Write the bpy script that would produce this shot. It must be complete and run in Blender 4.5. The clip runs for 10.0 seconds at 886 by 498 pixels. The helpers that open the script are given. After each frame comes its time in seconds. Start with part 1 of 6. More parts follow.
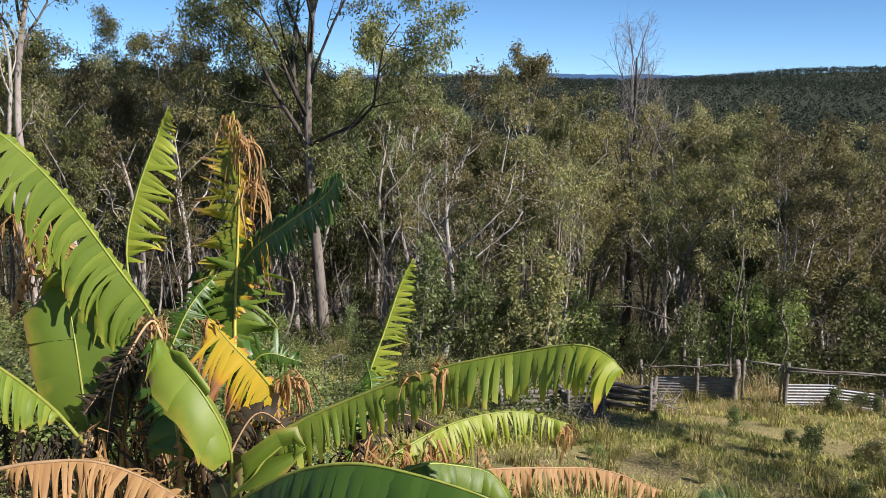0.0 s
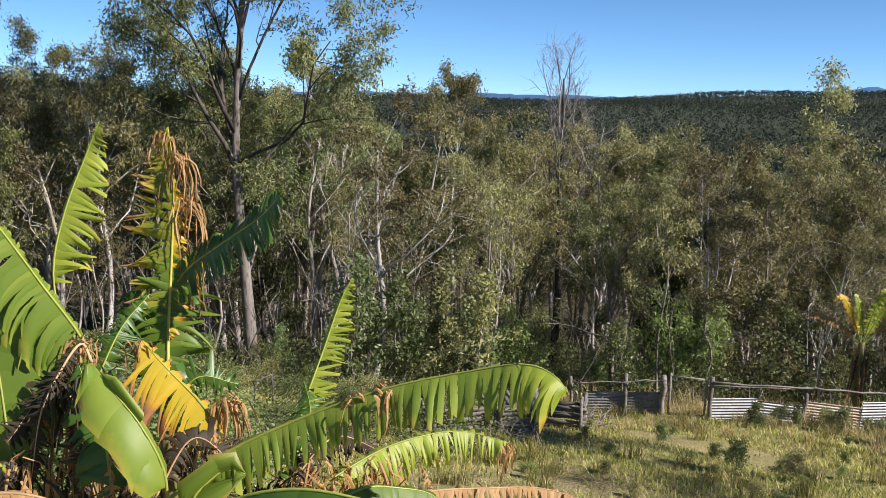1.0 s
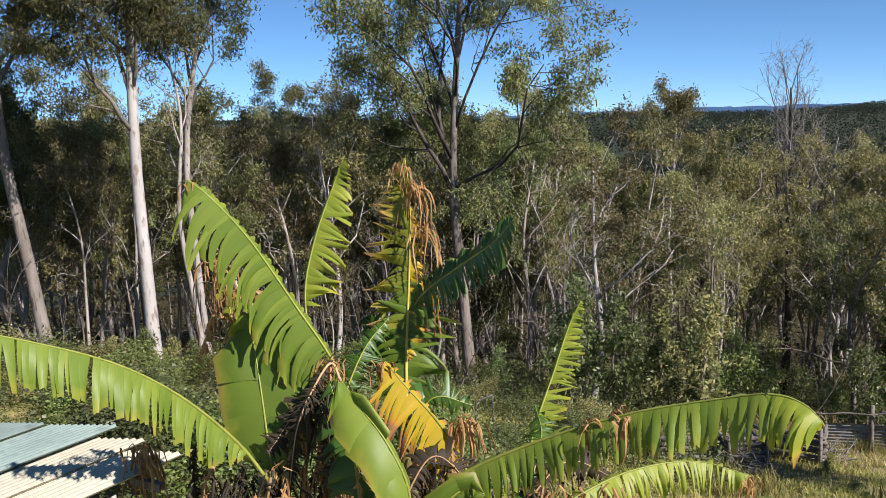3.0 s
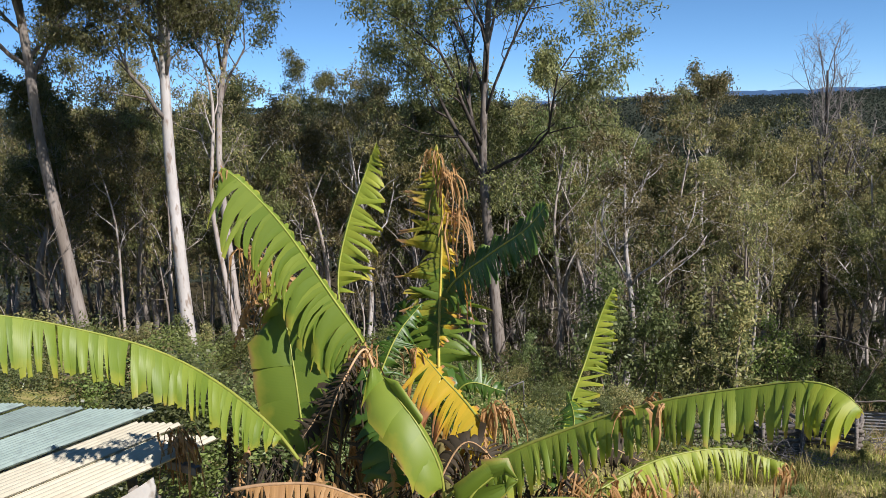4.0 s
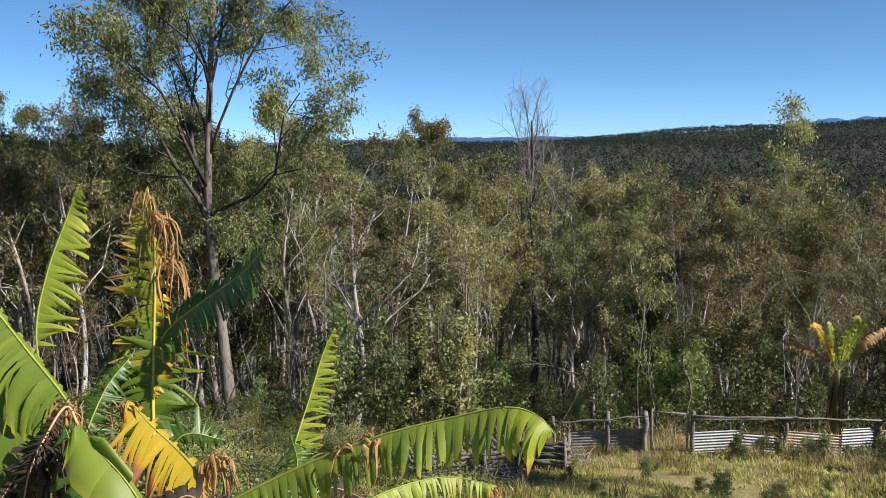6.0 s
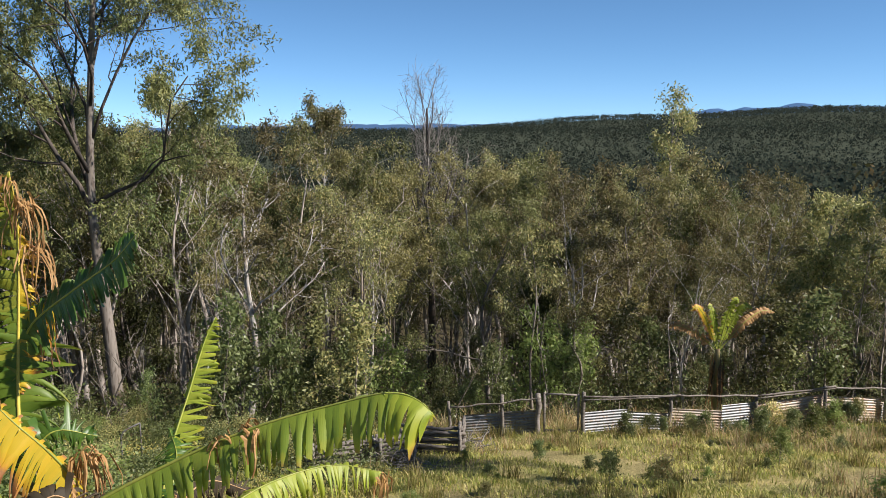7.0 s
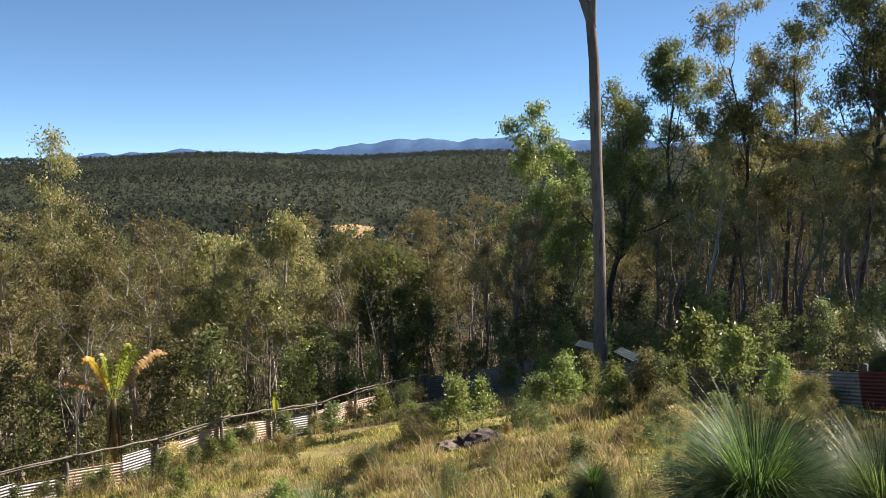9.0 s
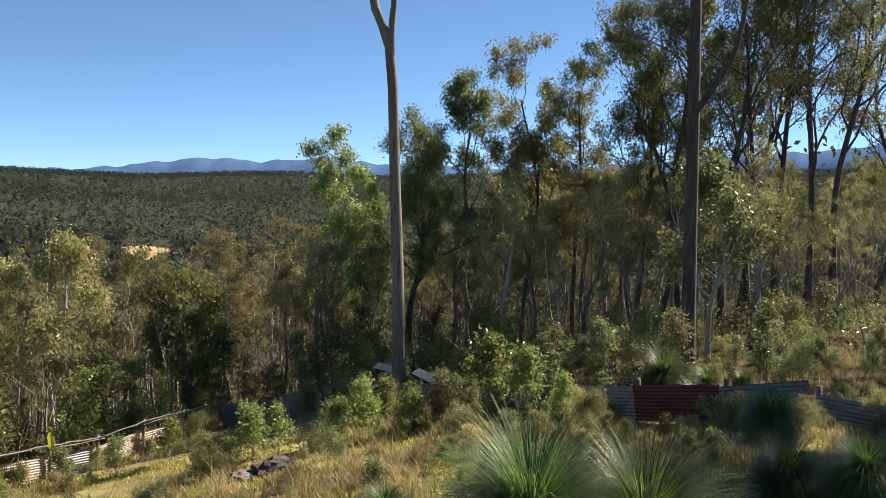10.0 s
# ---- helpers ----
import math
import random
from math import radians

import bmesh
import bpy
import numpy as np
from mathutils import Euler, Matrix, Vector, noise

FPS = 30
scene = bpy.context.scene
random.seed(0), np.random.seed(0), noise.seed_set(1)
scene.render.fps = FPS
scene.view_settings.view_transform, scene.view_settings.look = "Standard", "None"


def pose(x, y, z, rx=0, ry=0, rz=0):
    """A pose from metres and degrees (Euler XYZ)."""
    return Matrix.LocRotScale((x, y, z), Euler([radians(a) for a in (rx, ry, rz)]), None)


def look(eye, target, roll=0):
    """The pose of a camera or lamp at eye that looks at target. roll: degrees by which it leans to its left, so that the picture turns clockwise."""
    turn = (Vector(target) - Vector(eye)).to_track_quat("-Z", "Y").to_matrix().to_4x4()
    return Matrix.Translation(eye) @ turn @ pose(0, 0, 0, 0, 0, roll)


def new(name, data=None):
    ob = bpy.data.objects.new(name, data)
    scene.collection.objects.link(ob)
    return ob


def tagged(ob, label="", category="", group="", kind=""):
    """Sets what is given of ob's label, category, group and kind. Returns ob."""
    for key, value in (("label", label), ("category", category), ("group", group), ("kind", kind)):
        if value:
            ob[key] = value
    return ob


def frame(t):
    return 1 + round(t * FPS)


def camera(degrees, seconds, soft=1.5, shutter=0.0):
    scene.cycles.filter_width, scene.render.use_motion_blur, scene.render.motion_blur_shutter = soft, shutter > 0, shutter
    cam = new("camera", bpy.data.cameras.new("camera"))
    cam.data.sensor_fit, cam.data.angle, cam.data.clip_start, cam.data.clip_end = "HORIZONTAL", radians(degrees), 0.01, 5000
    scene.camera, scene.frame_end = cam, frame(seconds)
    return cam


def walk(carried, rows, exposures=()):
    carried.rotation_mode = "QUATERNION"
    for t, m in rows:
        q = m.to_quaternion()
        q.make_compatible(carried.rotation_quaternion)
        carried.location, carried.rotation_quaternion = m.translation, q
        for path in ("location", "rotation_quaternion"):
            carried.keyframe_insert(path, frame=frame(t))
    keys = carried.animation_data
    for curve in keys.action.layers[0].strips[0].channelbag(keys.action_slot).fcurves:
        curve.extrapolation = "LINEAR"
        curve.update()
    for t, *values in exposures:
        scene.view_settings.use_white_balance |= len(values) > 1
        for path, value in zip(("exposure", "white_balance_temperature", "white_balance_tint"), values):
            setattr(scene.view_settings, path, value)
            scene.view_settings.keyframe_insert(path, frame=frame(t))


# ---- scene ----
cam = camera(54.86, 10.0, soft=0.4)
PATH = [
    (0, pose(0.004, -0.000, 4.495, 77.670, -0.496, 0.108)),
    (0.5, pose(-0.017, 0.030, 4.496, 78.346, -1.317, -4.509)),
    (1, pose(-0.067, 0.033, 4.497, 78.930, -1.409, -4.569)),
    (1.5, pose(-0.102, 0.038, 4.502, 79.307, -0.693, 0.110)),
    (2, pose(-0.129, 0.020, 4.509, 79.894, 0.418, 5.098)),
    (2.5, pose(-0.159, 0.004, 4.519, 80.510, 1.290, 8.148)),
    (3.8, pose(-0.182, 0.001, 4.518, 79.762, 2.054, 10.442)),
    (4, pose(-0.186, -0.002, 4.519, 79.572, 2.197, 11.248)),
    (4.5, pose(-0.185, 0.003, 4.522, 79.207, 2.902, 13.293)),
    (5, pose(-0.183, 0.012, 4.521, 79.476, 2.244, 11.006)),
    (5.5, pose(-0.164, 0.006, 4.524, 80.851, 0.989, 2.057)),
    (6, pose(-0.105, -0.054, 4.532, 81.907, 0.584, -6.613)),
    (6.2, pose(-0.071, -0.053, 4.533, 82.152, 0.562, -9.363)),
    (7.3, pose(-0.004, -0.025, 4.508, 80.346, 0.146, -17.293)),
    (7.5, pose(0.008, -0.032, 4.515, 80.243, 0.368, -22.028)),
    (8, pose(0.051, -0.039, 4.507, 81.093, -0.118, -36.737)),
    (8.5, pose(0.181, -0.091, 4.512, 82.920, -0.665, -46.936)),
    (9, pose(0.240, -0.136, 4.518, 84.108, -0.428, -52.653)),
    (9.5, pose(0.315, -0.173, 4.526, 85.017, -0.323, -57.401)),
    (10, pose(0.327, -0.247, 4.526, 85.882, -1.728, -65.728)),
]
walk(cam, PATH, [(0.0, 0.72, 6250, 16), (1.0, 0.86, 6250, 15), (2.5, 0.74, 6200, 16), (4.5, 0.6, 6150, 16), (5.5, 0.58, 6100, 13), (6.0, 0.74, 6300, 13), (7.5, 0.84, 6550, 15), (8.5, 1.1, 7000, 18), (10.0, 1.12, 7100, 18)])

# ---------------------------------------------------------------- light
SUN_AZ, SUN_EL = 121.0, 40.0            # clockwise from +y, above the horizon
world = bpy.data.worlds.new("sky")
scene.world = world
world.use_nodes = True
wn, wl = world.node_tree.nodes, world.node_tree.links
sky = wn.new("ShaderNodeTexSky")
sky.sky_type = "NISHITA"
sky.sun_disc = False
sky.sun_elevation, sky.sun_rotation = radians(SUN_EL), radians(SUN_AZ)
sky.altitude, sky.air_density, sky.dust_density, sky.ozone_density = 3500, 0.7, 0.2, 5.6
wn["Background"].inputs["Strength"].default_value = 0.088
sky_dir = wn.new("ShaderNodeTexCoord")
lift = wn.new("ShaderNodeVectorMath")
lift.operation, lift.inputs[1].default_value = "ADD", (0, 0, 0.034)
unit = wn.new("ShaderNodeVectorMath")
unit.operation = "NORMALIZE"
wl.new(sky_dir.outputs["Generated"], lift.inputs[0])
wl.new(lift.outputs[0], unit.inputs[0])
wl.new(unit.outputs[0], sky.inputs["Vector"])
tint = wn.new("ShaderNodeHueSaturation")
tint.inputs["Hue"].default_value, tint.inputs["Saturation"].default_value = 0.487, 1.02
wl.new(sky.outputs["Color"], tint.inputs["Color"])
wl.new(tint.outputs[0], wn["Background"].inputs["Color"])
sun_data = bpy.data.lights.new("sun", "SUN")
sun_data.energy, sun_data.angle, sun_data.color = 5.0, radians(0.53), (1.0, 0.94, 0.85)
sun = new("sun", sun_data)
a, e = radians(SUN_AZ), radians(SUN_EL)
sun_from = Vector((math.sin(a) * math.cos(e), math.cos(a) * math.cos(e), math.sin(e)))
sun.matrix_world = look(sun_from * 100, (0, 0, 0))


# ---------------------------------------------------------------- materials
def material(name):
    m = bpy.data.materials.new(name)
    m.use_nodes = True
    return m, m.node_tree.nodes, m.node_tree.links, m.node_tree.nodes["Principled BSDF"]


def ramp(n, stops):
    r = n.new("ShaderNodeValToRGB")
    while len(r.color_ramp.elements) < len(stops):
        r.color_ramp.elements.new(0.5)
    for el, (p, c) in zip(r.color_ramp.elements, stops):
        el.position, el.color = p, (*c, 1)
    return r


def noise_tex(n, l, scale, detail=4, coord="Object", stretch=(1, 1, 1)):
    t = n.new("ShaderNodeTexCoord")
    mp = n.new("ShaderNodeMapping")
    mp.inputs["Scale"].default_value = stretch
    tx = n.new("ShaderNodeTexNoise")
    tx.inputs["Scale"].default_value, tx.inputs["Detail"].default_value = scale, detail
    l.new(t.outputs[coord], mp.inputs["Vector"])
    l.new(mp.outputs[0], tx.inputs["Vector"])
    return tx


def mixed(n, l, fac, a, b, kind="MIX"):
    x = n.new("ShaderNodeMix")
    x.data_type, x.blend_type = "RGBA", kind
    for sock, v in ((x.inputs[0], fac), (x.inputs[6], a), (x.inputs[7], b)):
        if hasattr(v, "is_linked"):
            l.new(v, sock)
        elif isinstance(v, (int, float)):
            sock.default_value = v
        else:
            sock.default_value = (*v, 1)
    return x.outputs[2]


def scaled(n, l, v, lo, hi):
    r = n.new("ShaderNodeMapRange")
    r.inputs["To Min"].default_value, r.inputs["To Max"].default_value = lo, hi
    l.new(v, r.inputs["Value"])
    return r.outputs[0]


def leaf_material(name, colours, trans=0.3, rough=0.45, patch=0.35, gloss=0.38):
    """Leaves: colour by leaf and by clump, shaded through."""
    m, n, l, b = material(name)
    g = n.new("ShaderNodeNewGeometry")
    r = ramp(n, [(i / (len(colours) - 1), c) for i, c in enumerate(colours)])
    l.new(g.outputs["Random Per Island"], r.inputs[0])
    big = noise_tex(n, l, patch, 2)
    oi = n.new("ShaderNodeObjectInfo")
    bright = n.new("ShaderNodeMath")
    bright.operation = "MULTIPLY"
    l.new(scaled(n, l, big.outputs[0], 0.5, 1.6), bright.inputs[0])
    l.new(scaled(n, l, oi.outputs["Random"], 0.56, 1.34), bright.inputs[1])
    hsv = n.new("ShaderNodeHueSaturation")
    l.new(r.outputs[0], hsv.inputs["Color"])
    l.new(bright.outputs[0], hsv.inputs["Value"])
    l.new(scaled(n, l, oi.outputs["Random"], 0.482, 0.512), hsv.inputs["Hue"])
    l.new(hsv.outputs[0], b.inputs["Base Color"])
    b.inputs["Roughness"].default_value, b.inputs["Specular IOR Level"].default_value = rough, gloss
    tr = n.new("ShaderNodeBsdfTranslucent")
    l.new(hsv.outputs[0], tr.inputs["Color"])
    mx = n.new("ShaderNodeMixShader")
    mx.inputs[0].default_value = trans
    l.new(b.outputs[0], mx.inputs[1])
    l.new(tr.outputs[0], mx.inputs[2])
    l.new(mx.outputs[0], n["Material Output"].inputs["Surface"])
    return m


def surface(name, c1, c2, scale=3.0, stretch=(1, 1, 1), rough=0.8, metal=0.0, bump=0.3, c3=None, fine=25.0, gloss=0.4):
    """A rough surface: two colours in patches, a third in fine stains, relief."""
    m, n, l, b = material(name)
    t1 = noise_tex(n, l, scale, 5, "Object", stretch)
    t2 = noise_tex(n, l, fine, 4, "Object", stretch)
    r1 = ramp(n, [(0.35, c1), (0.65, c2)])
    l.new(t1.outputs[0], r1.inputs[0])
    col = r1.outputs[0]
    if c3:
        k = ramp(n, [(0.52, (0, 0, 0)), (0.66, (1, 1, 1))])
        l.new(t2.outputs[0], k.inputs[0])
        col = mixed(n, l, k.outputs[0], col, c3)
    col = mixed(n, l, 0.5, col, mixed(n, l, t2.outputs[0], (0.45, 0.45, 0.45), (1.5, 1.5, 1.5)), "MULTIPLY")
    oi = n.new("ShaderNodeObjectInfo")
    hsv = n.new("ShaderNodeHueSaturation")
    l.new(col, hsv.inputs["Color"])
    l.new(scaled(n, l, oi.outputs["Random"], 0.8, 1.2), hsv.inputs["Value"])
    l.new(hsv.outputs[0], b.inputs["Base Color"])
    b.inputs["Roughness"].default_value, b.inputs["Metallic"].default_value = rough, metal
    b.inputs["Specular IOR Level"].default_value = 0.0 if rough >= 1.0 else gloss
    bp = n.new("ShaderNodeBump")
    bp.inputs["Strength"].default_value, bp.inputs["Distance"].default_value = bump, 0.02
    l.new(t2.outputs[0], bp.inputs["Height"])
    l.new(bp.outputs[0], b.inputs["Normal"])
    return m


def banana_material(name, body, light, edge, rim, edge_at=0.8, trans=0.42, rough=0.42):
    """A banana blade: veins across, colour by strip, yellowed or dried towards the margin (UV y)."""
    m, n, l, b = material(name)
    uv = n.new("ShaderNodeUVMap")
    uv.uv_map = "leaf"
    sep = n.new("ShaderNodeSeparateXYZ")
    l.new(uv.outputs[0], sep.inputs[0])
    g = n.new("ShaderNodeNewGeometry")
    base = mixed(n, l, g.outputs["Random Per Island"], body, light)
    vein = n.new("ShaderNodeTexWave")
    vein.inputs["Scale"].default_value, vein.inputs["Distortion"].default_value = 38, 0.6
    vein.bands_direction = "X"
    l.new(uv.outputs[0], vein.inputs["Vector"])
    base = mixed(n, l, 0.05, base, mixed(n, l, vein.outputs["Fac"], (0.55, 0.55, 0.5), (1.35, 1.3, 1.2)), "MULTIPLY")
    drift = noise_tex(n, l, 3.2, 4)
    base = mixed(n, l, scaled(n, l, drift.outputs[0], -0.2, 1.2), mixed(n, l, 0.55, base, body), mixed(n, l, 0.35, base, light))
    spots = noise_tex(n, l, 9, 5)
    add = n.new("ShaderNodeMath")
    add.operation = "MULTIPLY_ADD"
    add.inputs[1].default_value = 0.75
    l.new(spots.outputs[0], add.inputs[0])
    l.new(sep.outputs["Y"], add.inputs[2])
    mr = n.new("ShaderNodeMapRange")
    mr.inputs["From Min"].default_value, mr.inputs["From Max"].default_value = edge_at + 0.2, edge_at + 0.55
    l.new(add.outputs[0], mr.inputs["Value"])
    mr2 = n.new("ShaderNodeMapRange")
    mr2.inputs["From Min"].default_value, mr2.inputs["From Max"].default_value = edge_at + 0.45, edge_at + 0.62
    l.new(add.outputs[0], mr2.inputs["Value"])
    col = mixed(n, l, mr.outputs[0], base, edge)
    col = mixed(n, l, mr2.outputs[0], col, rim)
    l.new(col, b.inputs["Base Color"])
    b.inputs["Roughness"].default_value = rough
    bp = n.new("ShaderNodeBump")
    bp.inputs["Strength"].default_value, bp.inputs["Distance"].default_value = 0.05, 0.004
    creased = n.new("ShaderNodeMath")
    creased.operation = "ADD"
    l.new(vein.outputs["Fac"], creased.inputs[0])
    l.new(scaled(n, l, spots.outputs[0], 0.0, 6.0), creased.inputs[1])
    l.new(creased.outputs[0], bp.inputs["Height"])
    l.new(bp.outputs[0], b.inputs["Normal"])
    tr = n.new("ShaderNodeBsdfTranslucent")
    l.new(col, tr.inputs["Color"])
    mx = n.new("ShaderNodeMixShader")
    mx.inputs[0].default_value = trans
    l.new(b.outputs[0], mx.inputs[1])
    l.new(tr.outputs[0], mx.inputs[2])
    l.new(mx.outputs[0], n["Material Output"].inputs["Surface"])
    return m


GUM = leaf_material("gum leaves", [(0.115, 0.125, 0.045), (0.21, 0.215, 0.08), (0.31, 0.295, 0.122), (0.36, 0.285, 0.125)], 0.43, 0.5)
GUM_DARK = leaf_material("dark gum leaves", [(0.075, 0.100, 0.036), (0.13, 0.16, 0.052), (0.205, 0.225, 0.085)], 0.45, 0.5)
GUM_LUSH = leaf_material("lush gum leaves", [(0.10, 0.115, 0.04), (0.175, 0.188, 0.064), (0.265, 0.262, 0.10)], 0.43, 0.5)
GUM_BROWN = leaf_material("bronze gum leaves", [(0.138, 0.134, 0.05), (0.222, 0.204, 0.078), (0.285, 0.235, 0.096)], 0.42, 0.5)
SHRUB = leaf_material("shrub leaves", [(0.10, 0.135, 0.048), (0.18, 0.225, 0.085), (0.27, 0.31, 0.13)], 0.5, 0.36)
SHRUB_LIGHT = leaf_material("young shrub leaves", [(0.15, 0.205, 0.055), (0.23, 0.285, 0.085), (0.32, 0.36, 0.13)], 0.54, 0.4)
# Ridge crowns: the green is cooled and greyed to carry distance haze.
FAR_LEAF_HAZED = leaf_material("haze-cooled far canopy", [(0.034, 0.046, 0.036), (0.045, 0.058, 0.043), (0.055, 0.066, 0.047), (0.066, 0.069, 0.05)], 0.5, 0.9, 0.01, 0.0)
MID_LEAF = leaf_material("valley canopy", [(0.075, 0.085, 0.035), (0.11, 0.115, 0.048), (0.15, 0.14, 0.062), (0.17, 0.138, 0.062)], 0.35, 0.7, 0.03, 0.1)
NEEDLE = leaf_material("grass tree needles", [(0.022, 0.048, 0.016), (0.045, 0.09, 0.027), (0.08, 0.135, 0.045), (0.16, 0.22, 0.09)], 0.28, 0.45, 1.0, 0.25)
NEEDLE_YOUNG = leaf_material("young needles", [(0.16, 0.27, 0.05), (0.22, 0.36, 0.07), (0.30, 0.42, 0.10)], 0.35, 0.35, 1.0)
LAWN = leaf_material("lawn blades", [(0.17, 0.205, 0.045), (0.29, 0.30, 0.075), (0.43, 0.39, 0.12), (0.56, 0.47, 0.22)], 0.42, 0.55, 0.5, 0.2)
STRAW = leaf_material("dry grass blades", [(0.42, 0.27, 0.12), (0.52, 0.40, 0.19), (0.60, 0.50, 0.28), (0.26, 0.29, 0.09), (0.34, 0.33, 0.12)], 0.4, 0.6, 0.5, 0.2)
THATCH = leaf_material("dead needles", [(0.10, 0.075, 0.045), (0.20, 0.15, 0.09), (0.33, 0.27, 0.18)], 0.25, 0.7, 1.0, 0.1)
BARK_PALE = surface("pale bark", (0.40, 0.36, 0.32), (0.27, 0.235, 0.205), 1.2, (1, 1, 0.25), 0.75, 0, 0.5, (0.17, 0.13, 0.10), 9)
BARK_WHITE = surface("white bark", (0.56, 0.53, 0.49), (0.40, 0.37, 0.335), 0.9, (1, 1, 0.3), 0.7, 0, 0.4, (0.25, 0.20, 0.16), 7)
BARK_GREY = surface("grey bark", (0.25, 0.22, 0.19), (0.15, 0.125, 0.10), 2.0, (1, 1, 0.15), 0.85, 0, 0.8, (0.09, 0.07, 0.055), 12)
# Naturally dark bark, also used where a trunk's shade is painted in.
BARK_DARK = surface("dark and shaded bark", (0.10, 0.082, 0.068), (0.055, 0.045, 0.038), 2.0, (1, 1, 0.15), 0.9, 0, 0.8, (0.14, 0.11, 0.09), 12)
DEADWOOD = surface("dead grey wood", (0.33, 0.30, 0.27), (0.20, 0.18, 0.16), 2.0, (1, 1, 0.2), 0.85, 0, 0.6, (0.12, 0.10, 0.09), 14)
TIMBER = surface("weathered timber", (0.26, 0.235, 0.21), (0.14, 0.12, 0.10), 4.0, (0.3, 1, 1), 0.85, 0, 0.7, (0.08, 0.065, 0.055), 22)
GALV = surface("galvanised iron", (0.27, 0.28, 0.29), (0.17, 0.175, 0.18), 2.0, (1, 1, 1), 0.55, 0.3, 0.1, (0.15, 0.115, 0.09), 9)
RUST = surface("rusting iron", (0.42, 0.385, 0.35), (0.33, 0.25, 0.18), 1.6, (1, 1, 1), 0.6, 0.2, 0.2, (0.27, 0.15, 0.09), 8)
RED_IRON = surface("red painted iron", (0.16, 0.03, 0.025), (0.10, 0.025, 0.02), 2.0, (1, 1, 1), 0.6, 0.0, 0.2, (0.07, 0.03, 0.025), 9)
CREAM_ROOF = surface("cream roof iron", (0.62, 0.58, 0.44), (0.54, 0.50, 0.37), 1.2, (1, 1, 1), 0.5, 0.0, 0.08, (0.46, 0.41, 0.30), 6)
TEAL_ROOF = surface("pale green roof iron", (0.27, 0.34, 0.30), (0.21, 0.27, 0.24), 1.2, (1, 1, 1), 0.5, 0.0, 0.08, (0.17, 0.21, 0.19), 6)
WHITE_SHEET = surface("stained white sheet", (0.50, 0.48, 0.44), (0.36, 0.34, 0.30), 2.5, (1, 1, 1), 0.6, 0.0, 0.1, (0.22, 0.19, 0.15), 7)
# Galvanised pipe with the shade it stands in mixed into the colour.
SHADED_STEEL = surface("shade-darkened steel", (0.13, 0.13, 0.13), (0.09, 0.085, 0.08), 3.0, (1, 1, 1), 0.6, 0.3, 0.1, (0.12, 0.08, 0.05), 12)
STONE = surface("stone", (0.17, 0.145, 0.12), (0.10, 0.085, 0.07), 5.0, (1, 1, 1), 0.9, 0, 0.9, (0.22, 0.19, 0.15), 20)
STEM = surface("banana stem", (0.20, 0.22, 0.06), (0.26, 0.17, 0.08), 5.0, (1, 1, 0.2), 0.6, 0, 0.5, (0.12, 0.07, 0.035), 10)
MIDRIB = surface("banana midrib", (0.22, 0.26, 0.04), (0.30, 0.31, 0.06), 6.0, (1, 1, 1), 0.45, 0, 0.1)
MIDRIB_GOLD = surface("golden midrib", (0.60, 0.47, 0.07), (0.50, 0.42, 0.08), 6.0, (1, 1, 1), 0.45, 0, 0.1)
MIDRIB_DRY = surface("dry midrib", (0.46, 0.30, 0.16), (0.36, 0.22, 0.11), 6.0, (1, 1, 1), 0.7, 0, 0.3)
B_GREEN = banana_material("banana green", (0.09, 0.165, 0.018), (0.235, 0.31, 0.034), (0.32, 0.32, 0.04), (0.30, 0.19, 0.07), 0.85, 0.45, 0.48)
B_FRESH = banana_material("banana fresh green", (0.13, 0.215, 0.022), (0.33, 0.40, 0.055), (0.42, 0.40, 0.05), (0.34, 0.21, 0.07), 0.86, 0.42, 0.5)
# Own colour of the dark glossy leaf; painted-in shade on the inner leaves.
B_DARK_SHADED = banana_material("banana dark and shaded green", (0.04, 0.092, 0.012), (0.085, 0.16, 0.022), (0.13, 0.18, 0.03), (0.22, 0.14, 0.05), 0.95, 0.25, 0.42)
B_LIME = banana_material("banana yellow green", (0.22, 0.31, 0.028), (0.46, 0.49, 0.06), (0.58, 0.47, 0.06), (0.38, 0.21, 0.06), 0.86, 0.45, 0.48)
B_GOLD = banana_material("banana golden", (0.52, 0.40, 0.025), (0.72, 0.48, 0.035), (0.62, 0.31, 0.045), (0.44, 0.22, 0.10), 0.5, 0.42, 0.45)
B_TATTER = banana_material("banana tattered", (0.19, 0.22, 0.025), (0.36, 0.36, 0.04), (0.56, 0.42, 0.06), (0.44, 0.26, 0.12), 0.55, 0.42, 0.42)
B_DRY = banana_material("banana dry", (0.46, 0.27, 0.10), (0.30, 0.155, 0.055), (0.52, 0.33, 0.15), (0.26, 0.135, 0.05), 0.6, 0.28, 0.65)
B_DEAD = banana_material("banana dead", (0.03, 0.023, 0.012), (0.06, 0.04, 0.019), (0.10, 0.066, 0.03), (0.03, 0.022, 0.012), 0.7, 0.15, 0.75)


